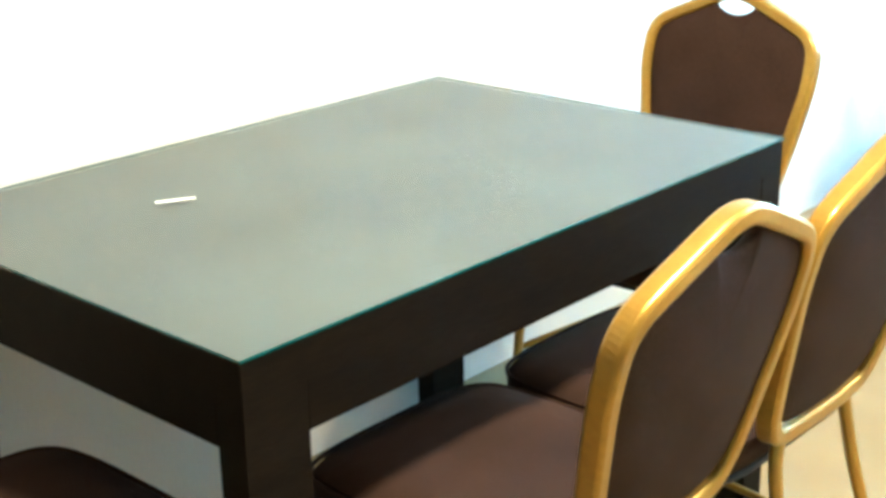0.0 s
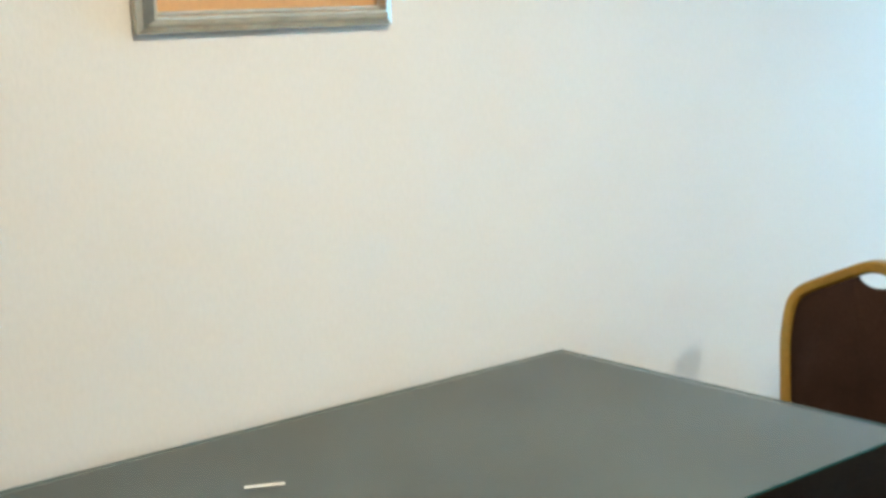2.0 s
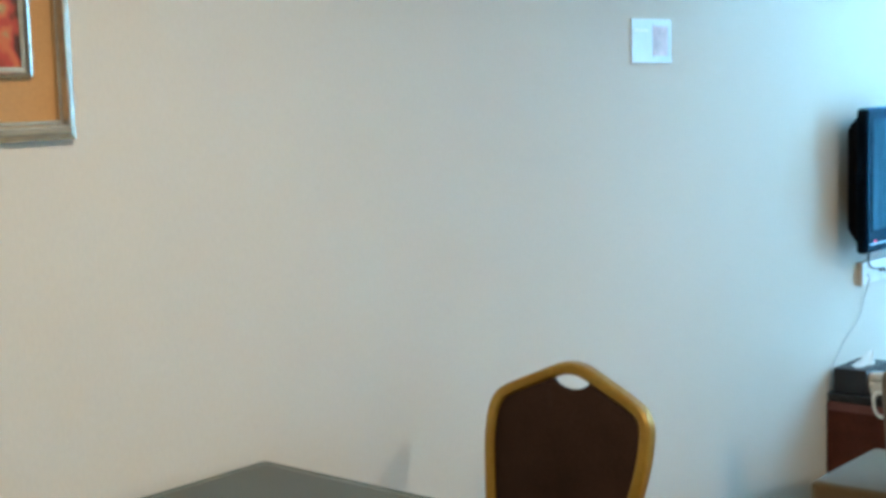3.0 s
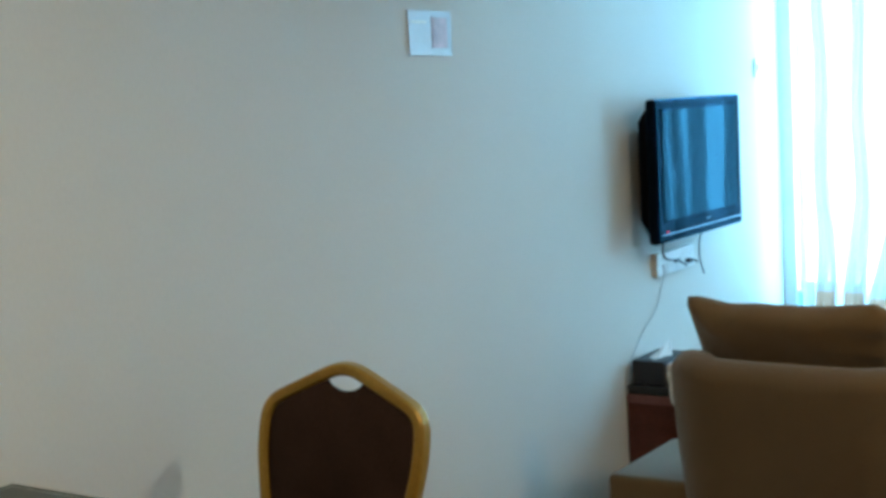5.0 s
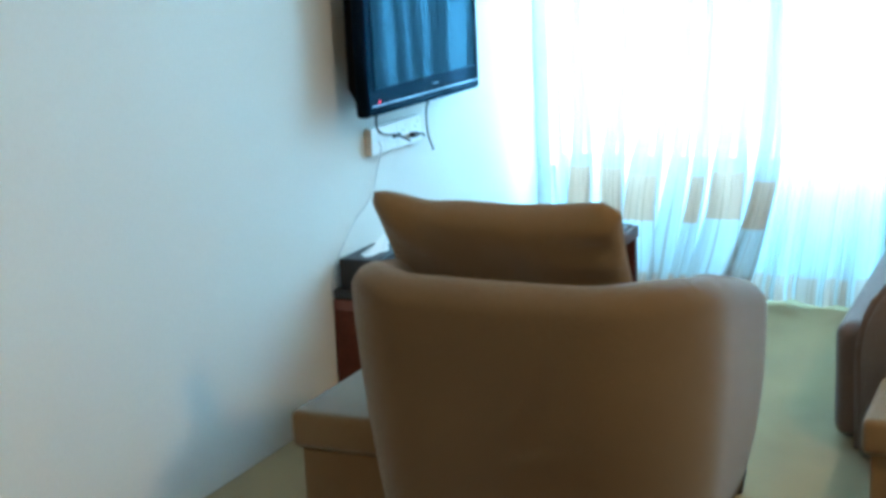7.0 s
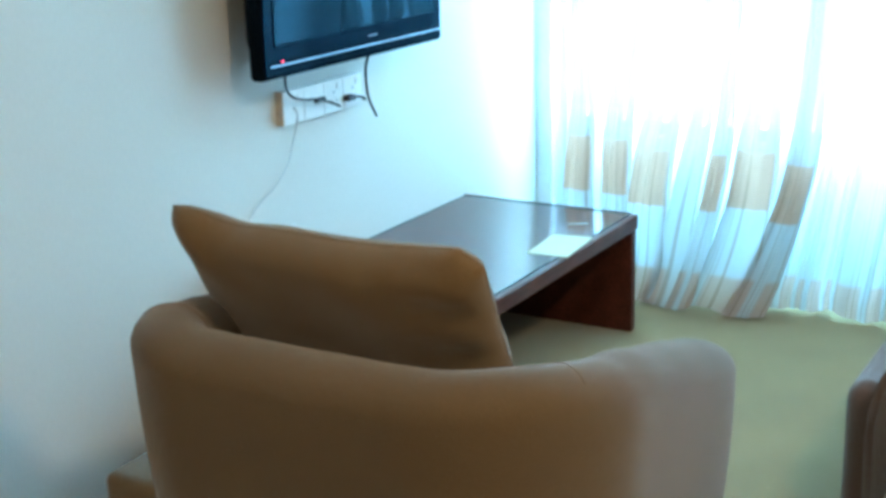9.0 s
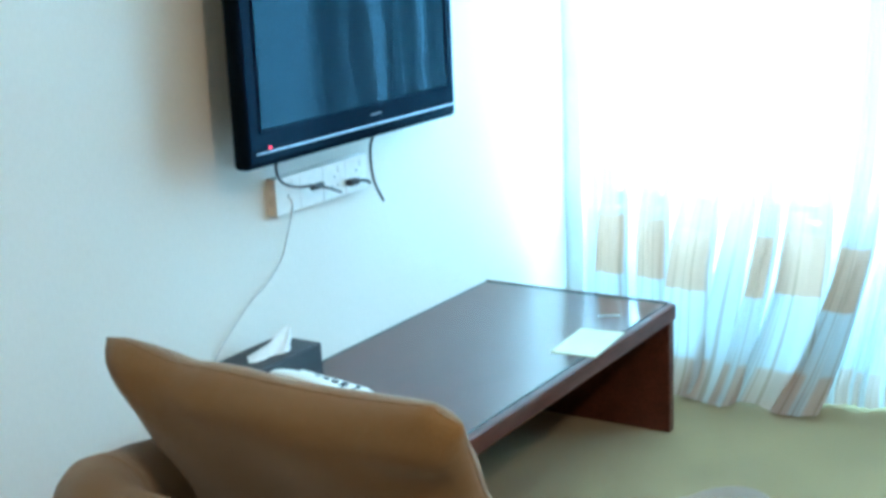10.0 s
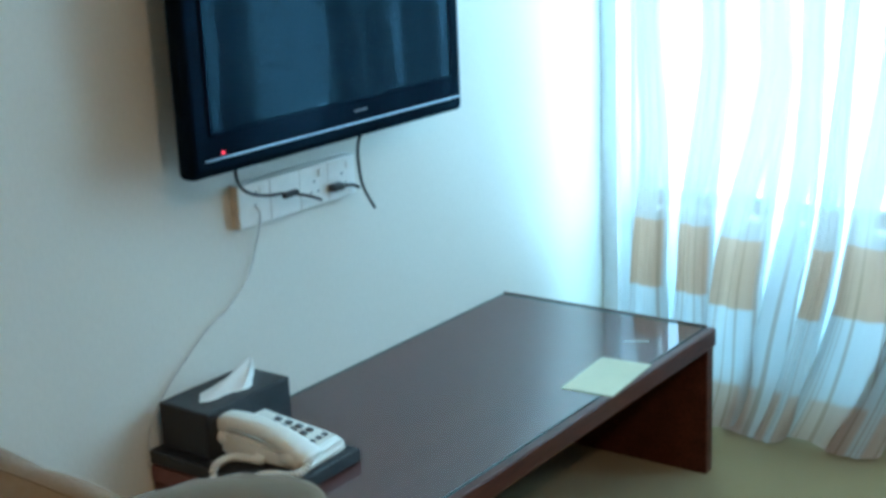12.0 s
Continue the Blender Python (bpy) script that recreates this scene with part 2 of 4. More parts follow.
NOTICE = mat("laminated_notice", (0.58, 0.61, 0.64), 0.22, grain=(60, 0.03), bump=(40, 0.05))
RED = mat("faded_red_print", (0.56, 0.40, 0.43), 0.5, grain=(28, 0.30), bump=(90, 0.0))
RED_LIGHT = glow("red_standby", (1.0, 0.05, 0.08), 1.6)
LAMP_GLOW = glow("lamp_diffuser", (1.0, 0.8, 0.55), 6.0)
SHEER = curtain_cloth("sheer_curtain", 0.0, 0.28)
PATTERN = curtain_cloth("patterned_curtain", 0.95, 0.28)
OUTSIDE = glow("bright_sky", (0.50, 0.86, 1.0), 3.0)
CONCRETE = mat("balcony_concrete", (0.42, 0.42, 0.40), 0.9, grain=(60, 0.15), stain=(2, 0.15), bump=(90, 0.3))


def picture_print():
    m = bpy.data.materials.new("abstract_print")
    m.use_nodes = True
    nt = m.node_tree
    b = nt.nodes["Principled BSDF"]
    b.inputs["Roughness"].default_value = 0.35
    tc = nt.nodes.new("ShaderNodeTexCoord")
    n = nt.nodes.new("ShaderNodeTexNoise")
    n.inputs["Scale"].default_value, n.inputs["Detail"].default_value, n.inputs["Distortion"].default_value = 17, 1.5, 0.8
    r = nt.nodes.new("ShaderNodeValToRGB")
    r.color_ramp.interpolation = "EASE"
    e = r.color_ramp.elements
    e[0].position, e[0].color = 0.34, (0.06, 0.012, 0.01, 1)
    e[1].position, e[1].color = 0.70, (0.65, 0.52, 0.18, 1)
    for p, c in ((0.44, (0.42, 0.05, 0.03, 1)), (0.52, (0.55, 0.14, 0.05, 1)), (0.60, (0.40, 0.26, 0.10, 1))):
        k = e.new(p)
        k.color = c
    nt.links.new(tc.outputs["Object"], n.inputs["Vector"])
    nt.links.new(n.outputs[0], r.inputs[0])
    nt.links.new(r.outputs[0], b.inputs["Base Color"])
    return m


PRINT = picture_print()


# ---- building helpers ----
def part(name, bm, material, parent=None, label="", smooth=False):
    me = bpy.data.meshes.new(name)
    bm.normal_update()
    bm.to_mesh(me)
    bm.free()
    for m in (material if isinstance(material, (list, tuple)) else (material,)):
        me.materials.append(m)
    if smooth:
        for p in me.polygons:
            p.use_smooth = True
    ob = new(name, me)
    ob.parent = parent
    return tagged(ob, label)


def thing(name, m, label, category, group=""):
    ob = new(name)
    ob.matrix_world = m
    ob.empty_display_size = 0.1
    return tagged(ob, label, category, group)


def box(x0, x1, y0, y1, z0, z1, bevel=0.0, seg=2, bm=None):
    """A box with rounded edges, added to bm where it is given."""
    b = bmesh.new()
    bmesh.ops.create_cube(b, size=1.0)
    for v in b.verts:
        v.co = Vector((x0 + (v.co.x + 0.5) * (x1 - x0), y0 + (v.co.y + 0.5) * (y1 - y0), z0 + (v.co.z + 0.5) * (z1 - z0)))
    if bevel:
        bmesh.ops.bevel(b, geom=b.edges[:], offset=bevel, segments=seg, affect="EDGES", profile=0.5)
    return join(bm, b)


def join(bm, b):
    if bm is None:
        return b
    me = bpy.data.meshes.new("joined")
    b.to_mesh(me)
    b.free()
    bm.from_mesh(me)
    bpy.data.meshes.remove(me)
    return bm


def smooth_line(points, steps=6, closed=False):
    """A Catmull-Rom line through the points."""
    p = [Vector(q) for q in points]
    n, out = len(p), []
    for i in range(n if closed else n - 1):
        a, b, c, d = (p[(i - 1) % n], p[i], p[(i + 1) % n], p[(i + 2) % n]) if closed else (p[max(i - 1, 0)], p[i], p[i + 1], p[min(i + 2, n - 1)])
        for k in range(steps):
            t = k / steps
            out.append(0.5 * ((2 * b) + (c - a) * t + (2 * a - 5 * b + 4 * c - d) * t * t + (3 * b - a - 3 * c + d) * t ** 3))
    if not closed:
        out.append(p[-1])
    return out


def tube(points, radius, sides=8, closed=False, flat=1.0, up=(0, 0, 1), bm=None):
    """A bar swept along the points; flat widens it across up."""
    b = bm or bmesh.new()
    p = [Vector(q) for q in points]
    n, rings = len(p), []
    for i in range(n):
        d = (p[(i + 1) % n] - p[i - 1]) if closed else (p[min(i + 1, n - 1)] - p[max(i - 1, 0)])
        d.normalize()
        w = Vector(up)
        s = d.cross(w)
        if s.length < 1e-3:
            s = d.cross(Vector((1, 0, 0)))
        s.normalize()
        w = s.cross(d).normalized()
        rings.append([b.verts.new(p[i] + s * math.cos(a) * radius + w * math.sin(a) * radius * flat) for a in (2 * math.pi * (k + 0.5) / sides for k in range(sides))])
    for i in range(n if closed else n - 1):
        r, q = rings[i], rings[(i + 1) % n]
        for k in range(sides):
            b.faces.new((r[k], r[(k + 1) % sides], q[(k + 1) % sides], q[k]))
    if not closed:
        b.faces.new(rings[0][::-1]), b.faces.new(rings[-1])
    bmesh.ops.recalc_face_normals(b, faces=b.faces)
    return b


def disc(x, y, z0, z1, r, sides=24):
    b = bmesh.new()
    bmesh.ops.create_cone(b, cap_ends=True, segments=sides, radius1=r, radius2=r, depth=z1 - z0, matrix=Matrix.Translation((x, y, (z0 + z1) / 2)))
    return b


def slab(outline, lift, thick, bulge=0.0):
    """A padded panel over a closed outline of (u, v), mapped by lift(u, v, depth)."""
    b = bmesh.new()
    cx, cy = sum(p[0] for p in outline) / len(outline), sum(p[1] for p in outline) / len(outline)
    rings = [(1.0, -0.5, 0.0), (1.0, 0.3, 0.0), (0.96, 0.5, 0.0), (0.7, 0.5, 0.6), (0.35, 0.5, 0.92)]
    loops = []
    for side in (1, -1):
        for k, dep, bl in (rings[1:] if side == 1 else [(1.0, 0.3, 0.0)] + rings[2:]):
            loops.append((side, [b.verts.new(lift(cx + (u - cx) * k, cy + (v - cy) * k, side * (dep * thick + bl * bulge))) for u, v in outline]))
    n = len(outline)
    for side in (1, -1):
        ls = [l for s, l in loops if s == side]
        for a, c in zip(ls, ls[1:]):
            for k in range(n):
                b.faces.new((a[k], a[(k + 1) % n], c[(k + 1) % n], c[k]))
        mid = b.verts.new(lift(cx, cy, side * (0.5 * thick + bulge)))
        for k in range(n):
            b.faces.new((ls[-1][k], ls[-1][(k + 1) % n], mid))
    f, g = [l for s, l in loops if s == 1][0], [l for s, l in loops if s == -1][0]
    for k in range(n):
        b.faces.new((f[k], f[(k + 1) % n], g[(k + 1) % n], g[k]))
    bmesh.ops.recalc_face_normals(b, faces=b.faces)
    return b


# ---- structure ----
X1, Y0, YW = 4.4, -5.5, 5.70
tagged(part("floor", box(-0.2, X1 + 0.2, Y0 - 0.2, YW + 0.3, -0.12, 0.0), CARPET), "olive green cut-pile carpet floor", "floor", kind="structure")
tagged(part("ceiling", box(-0.2, X1 + 0.2, Y0 - 0.2, YW + 0.3, CEIL, CEIL + 0.12), CEILING), "plain white painted ceiling", "ceiling", kind="structure")
tagged(part("wall_west", box(-0.15, 0.0, Y0, YW + 0.3, 0.0, CEIL), WALL), "cream papered wall with a fine vertical grain", "wall", kind="structure")
tagged(part("wall_east", box(X1, X1 + 0.15, Y0, YW + 0.3, 0.0, CEIL), WALL), "cream papered wall", "wall", kind="structure")
tagged(part("wall_south", box(-0.15, X1 + 0.15, Y0 - 0.15, Y0, 0.0, CEIL), WALL), "cream papered wall", "wall", kind="structure")
tagged(part("wall_north", box(0.0, X1, YW, YW + 0.12, 2.32, CEIL), WALL), "cream wall strip above the window", "wall", kind="structure")

# unseen pier, added so the daylight fades sooner along the west wall
tagged(part("wall_north_unseen", box(2.521, X1, YW, YW + 0.12, 0.0, 2.319), WALL), "unseen cream papered wall added to narrow the window", "wall", kind="structure")

# the window: white frame, clear panes above a low rail, obscured panes below
win = tagged(new("window_1"), "full-height white framed window with obscured lower panes", "window", kind="structure")
SILL, XW = 0.47, 2.52
part("window_frame", box(0.0, XW, YW, YW + 0.07, 0.0, 0.05, 0.004), WHITE_METAL, win)
part("window_frame", box(0.0, XW, YW, YW + 0.07, 2.26, 2.32, 0.004), WHITE_METAL, win)
part("rail", box(0.0, XW, YW + 0.015, YW + 0.055, SILL - 0.007, SILL + 0.007, 0.002), WHITE_METAL, win)
edges = [0.0, 1.22, XW]
for i, e in enumerate(edges):
    x0 = min(max(e - 0.03, 0.0), XW - 0.06)
    part("mullion", box(x0, x0 + 0.06, YW + 0.002, YW + 0.068, 0.051, 2.259, 0.004), WHITE_METAL, win)
for a, c in zip(edges, edges[1:]):
    for mt, z0, z1 in ((FROST, 0.05, SILL - 0.007), (PANE, SILL + 0.007, 2.26)):
        p = part("pane", box(a + 0.03, c - 0.03, YW + 0.03, YW + 0.036, z0, z1), mt, win)
        p.visible_shadow = False
tagged(part("ground", box(-40, 40, YW + 0.31, 60, -0.2, -0.1), CONCRETE), "pale concrete ground outside the window", "ground", kind="structure")
tagged(part("backdrop", box(-30, 34, 58, 58.2, -0.1, 40), OUTSIDE), "bright hazy sky", "sky", kind="structure")


# ---- curtains ----
def curtain(name, material, left, right, top, hem, y, folds, depth, seed, label, omega=0.02, nu=260, nz=46):
    """A hanging cloth. left, right, hem: functions of height or of the share across; folds deepen towards the hem."""
    rnd = random.Random(seed)
    ph = [rnd.uniform(0, 6.28) for _ in range(6)]
    b = bmesh.new()
    lay = b.loops.layers.uv.new("cloth")
    grid, us = [], []
    for j in range(nz + 1):
        w = j / nz
        row, uu, run, last = [], [], 0.0, None
        for i in range(nu + 1):
            s = i / nu
            z0 = hem(s)
            z = top + (z0 - top) * w
            warp = s + 0.025 * math.sin(6.28 * 2.3 * s + ph[0]) + 0.012 * math.sin(6.28 * 5.1 * s + ph[1]) + 0.012 * math.sin(3.1 * w + ph[2] + 9 * s)
            a = 6.2832 * folds * warp
            amp = depth * (0.55 + 0.45 * w) * (1 + 0.35 * math.sin(6.28 * 1.7 * s + ph[3])) 
            flare = max(0.0, w - 0.86) / 0.14
            amp *= 1 + 0.7 * flare * flare
            x = left(z) + (right(z) - left(z)) * (max(0.0, s - 0.14) + 0.35 * min(s, 0.14)) / 0.909 - omega * (0.35 + 0.65 * min(1.0, w * 1.25)) * (1 + 0.35 * math.sin(6.28 * 2.9 * s + ph[1])) * math.sin(a)
            yy = y(s) - amp * math.sin(a) - 0.006 * math.sin(3.7 * a + ph[4] + 4 * w) - 0.05 * flare * flare * (0.5 + 0.5 * math.sin(a * 0.5 + ph[5]))
            z += 0.008 * flare * (1 + math.sin(a + 1.0))
            q = Vector((x, yy, max(z, 0.006)))
            row.append(b.verts.new(q))
            run = 0.21 * (folds * s + folds * (0.025 * math.sin(6.28 * 2.3 * s + ph[0]) + 0.012 * math.sin(6.28 * 5.1 * s + ph[1])) + 0.5)
            uu.append(run)
        grid.append(row), us.append(uu)
    for j in range(nz):
        for i in range(nu):
            f = b.faces.new((grid[j][i], grid[j][i + 1], grid[j + 1][i + 1], grid[j + 1][i]))
            f.smooth = True
            for l, (jj, ii) in zip(f.loops, ((j, i), (j, i + 1), (j + 1, i + 1), (j + 1, i))):
                l[lay].uv = (us[jj][ii] + 2.1 * seed, grid[jj][ii].co.z)
    return tagged(part(name, b, material), label, "curtain", "window curtains")


def lean(z):
    return max(0.0, min(1.0, (0.75 - z) / 0.7))


def pleated(name, material, left, folds, top, label, seed):
    """A gathered curtain. Each fold: its middle high up, at knee height and at the hem, half its width, how far its hem comes forward, whether it shows no block."""
    rnd = random.Random(seed)
    wob = [[rnd.uniform(0, 6.28) for _ in range(3)] for _ in folds]
    b = bmesh.new()
    lay = b.loops.layers.uv.new("cloth")
    heights = [0.005, 0.012, 0.03, 0.06, 0.09] + [0.12 + 0.04 * k for k in range(24)] + [1.08 + (top - 1.08) * k / 8 for k in range(9)]
    rows = []
    for z in heights:
        h = min(z, 0.92)
        high, knee, low = (h - 0.43) * h / (0.49 * 0.92), (0.92 - h) * h / (0.49 * 0.43), (0.92 - h) * (0.43 - h) / (0.92 * 0.43)
        spread = 0.66 + 0.34 * max(0.0, min(1.0, (0.95 - z) / 0.5)) + 0.45 * max(0.0, 1 - z / 0.36)
        flare = max(0.0, 1 - z / 0.16) ** 2
        back = 0.10 + 0.62 * max(0.0, min(1.0, (0.66 - z) / 0.34))
        knots = [(left, 5.515, 0.02), (left + 0.026, 5.490, 0.15), (left + 0.050, 5.505, 0.28), (left + 0.046, 5.545, 0.40)]
        cell = 0
        for i, (c1, c2, c3, w, out, plain) in enumerate(folds):
            c = c1 * high + c2 * knee + c3 * low + 0.007 * math.sin(8 * z + wob[i][2])
            w = w * spread * (1 + 0.05 * math.sin(5 * z + wob[i][0]))
            f = 5.468 - out * flare + 0.008 * math.sin(4 * z + wob[i][1])
            turn = [(-back, 0.078, 0.10), (-0.5 - 0.5 * back, 0.066, 0.26), (-1.04, 0.034, 0.46), (-0.92, 0.010, 0.58), (-0.3, 0.0, 0.70),
                    (0.3, 0.004 * math.sin(9 * z + wob[i][2]), 0.82), (0.92, 0.010, 0.95), (1.05, 0.034, 1.01), (0.5 + 0.5 * back, 0.058, 1.05), (back, 0.070, 1.08)]
            cell += 0 if plain else 1
            # a plain fold takes its cloth from between two blocks
            knots += [(c + du * w, f + dy, cell + (1.06 + 0.3 * du_cloth if plain else du_cloth)) for du, dy, du_cloth in turn]
        line = smooth_line(knots, 6)
        rows.append([(b.verts.new((q.x, q.y + 0.004 * math.sin(19 * q.z + 2 * z) + 0.003 * math.sin(43 * q.z - 3 * z), z + 0.005 * flare * (1 + math.sin(34 * q.x + seed)))), q.z * 0.21, z) for q in line])
    for r, q in zip(rows, rows[1:]):
        for i in range(len(r) - 1):
            corners = (r[i], r[i + 1], q[i + 1], q[i])
            f = b.faces.new([c[0] for c in corners])
            f.smooth = True
            for l, c in zip(f.loops, corners):
                l[lay].uv = (c[1] + 2.1 * seed, c[2])
    return tagged(part(name, b, material), label, "curtain", "window curtains")


GATHERED = [(0.256, 0.264, 0.250, 0.045, 0.05, False), (0.425, 0.392, 0.360, 0.045, 0.04, False), (0.590, 0.513, 0.468, 0.059, 0.07, False), (0.690, 0.632, 0.560, 0.038, 0.08, True),
            (0.768, 0.716, 0.635, 0.027, 0.09, False), (0.880, 0.833, 0.745, 0.064, 0.04, False), (1.010, 0.962, 0.842, 0.044, 0.07, False)]
pleated("curtain", PATTERN, 0.150, GATHERED, 2.3, "sheer white curtain with tan woven blocks, gathered in folds", 3)
curtain("curtain", SHEER, lambda z: 0.93 - 0.15 * lean(z), lambda z: 1.62, 2.3, lambda s: 0.006, lambda s: 5.60 - 0.045 * math.sin(3.14 * s), 7, 0.014, 7,
        "sheer striped curtain hanging nearly flat before the window", omega=0.004)
DRAWN = [(c, c - 0.008, c - 0.02, 0.036, 0.03, False) for c in (1.50, 1.635, 1.755, 1.89, 2.02, 2.15, 2.285, 2.41, 2.54)]
pleated("curtain", PATTERN, 1.395, DRAWN, 2.3, "sheer white curtain with tan woven blocks, gathered in folds", 12)
tagged(part("curtain_rail", box(0.05, 2.75, 5.50, 5.54, 2.302, 2.33, 0.005), WHITE_METAL), "slim white ceiling-hung curtain rail", "curtain rail", kind="structure")

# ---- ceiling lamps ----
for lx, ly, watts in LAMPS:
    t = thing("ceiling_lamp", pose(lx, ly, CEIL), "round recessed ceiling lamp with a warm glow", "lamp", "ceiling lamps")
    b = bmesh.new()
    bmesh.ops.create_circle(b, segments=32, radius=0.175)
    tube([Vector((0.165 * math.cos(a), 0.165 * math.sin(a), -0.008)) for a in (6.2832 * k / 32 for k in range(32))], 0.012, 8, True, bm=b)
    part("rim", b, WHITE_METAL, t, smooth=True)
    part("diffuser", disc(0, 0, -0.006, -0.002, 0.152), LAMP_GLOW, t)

# ---- dining table ----
TX0, TX1, TY0, TY1, TH = 0.03, 0.848, -0.004, 1.229, 0.76
table = thing("dining_table", pose(TX0, TY0, 0), "dark wenge dining table with a glass sheet on top", "table")
L, W = TY1 - TY0, TX1 - TX0
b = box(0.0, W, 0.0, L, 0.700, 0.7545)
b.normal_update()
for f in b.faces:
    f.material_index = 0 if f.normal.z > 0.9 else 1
part("tabletop", b, [WENGE_SHEEN, WENGE], table)
for x0, x1, y0, y1 in ((0.128, W - 0.051, 0.0, 0.028), (0.051, W - 0.128, L - 0.028, L), (0.015, 0.043, 0.066, L - 0.102), (W - 0.028, W, 0.1005, L - 0.066)):
    part("apron", box(x0, x1, y0, y1, 0.634, 0.700), WENGE, table)
for x0, x1, y0, y1 in ((0.015, 0.121, 0.0, 0.064), (W - 0.050, W, 0.0, 0.0995), (W - 0.121, W, L - 0.064, L), (0.015, 0.064, L - 0.1, L)):
    part("leg", box(x0, x1, y0, y1, 0.0, 0.700), WENGE, table)


def glass_sheet(x0, x1, y0, y1, z0, z1, name, parent, label, glass=GLASS):
    b = box(x0, x1, y0, y1, z0, z1, 0.0012, 1)
    b.normal_update()
    for f in b.faces:
        f.material_index = 0 if f.normal.z > 0.9 else 2 if f.normal.z < -0.9 else 1
    ob = part(name, b, [glass, GLASS_EDGE, CLEAR], parent, label)
    ob.visible_shadow = False
    return ob


glass_sheet(-0.002, W + 0.003, -0.003, L + 0.003, 0.755, TH, "glass_top", table, "clear glass sheet with green edges")


def slip(name, ends, z, width, material, label, category):
    a, c = Vector((*ends[0], z)), Vector((*ends[1], z))
    d = c - a
    t = pose(*((a + c) / 2), rz=math.degrees(math.atan2(d.y, d.x)))
    ob = part(name, box(-d.length / 2, d.length / 2, -width / 2, width / 2, 0.0006, 0.0022, 0.0004, 1), material)
    ob.matrix_world = t
    return tagged(ob, label, category)


slip("white_strip", ((0.292, 0.296), (0.321, 0.351)), TH, 0.009, PAPER, "narrow white paper strip lying on the glass", "paper")


# ---- banquet chairs ----
def mirrored(half):
    return half + [(-u, v) for u, v in reversed(half) if abs(u) > 1e-6]


def bar(points, wide, deep, up, closed=True):
    """A rounded rectangular tube swept along the points: deep along up, wide across it."""
    b = bmesh.new()
    p = [Vector(q) for q in points]
    n, rings = len(p), []
    r = 0.26 * min(wide, deep)
    prof = []
    for sx, sy, a0 in ((1, 1, 0), (-1, 1, 90), (-1, -1, 180), (1, -1, 270)):
        for k in range(3):
            a = radians(a0 + 45 * k)
            prof.append((sx * (wide / 2 - r) + r * math.cos(a), sy * (deep / 2 - r) + r * math.sin(a)))
    for i in range(n):
        d = (p[(i + 1) % n] - p[i - 1]).normalized()
        s = d.cross(Vector(up)).normalized()
        w = s.cross(d).normalized()
        rings.append([b.verts.new(p[i] + s * u + w * v) for u, v in prof])
    m = len(prof)
    for i in range(n):
        q, t = rings[i], rings[(i + 1) % n]
        for k in range(m):
            b.faces.new((q[k], q[(k + 1) % m], t[(k + 1) % m], t[k])).smooth = k % 3 != 2
    bmesh.ops.recalc_face_normals(b, faces=b.faces)
    return b


def back_y(z):
    return 0.200 + 0.23 * (z - 0.44)


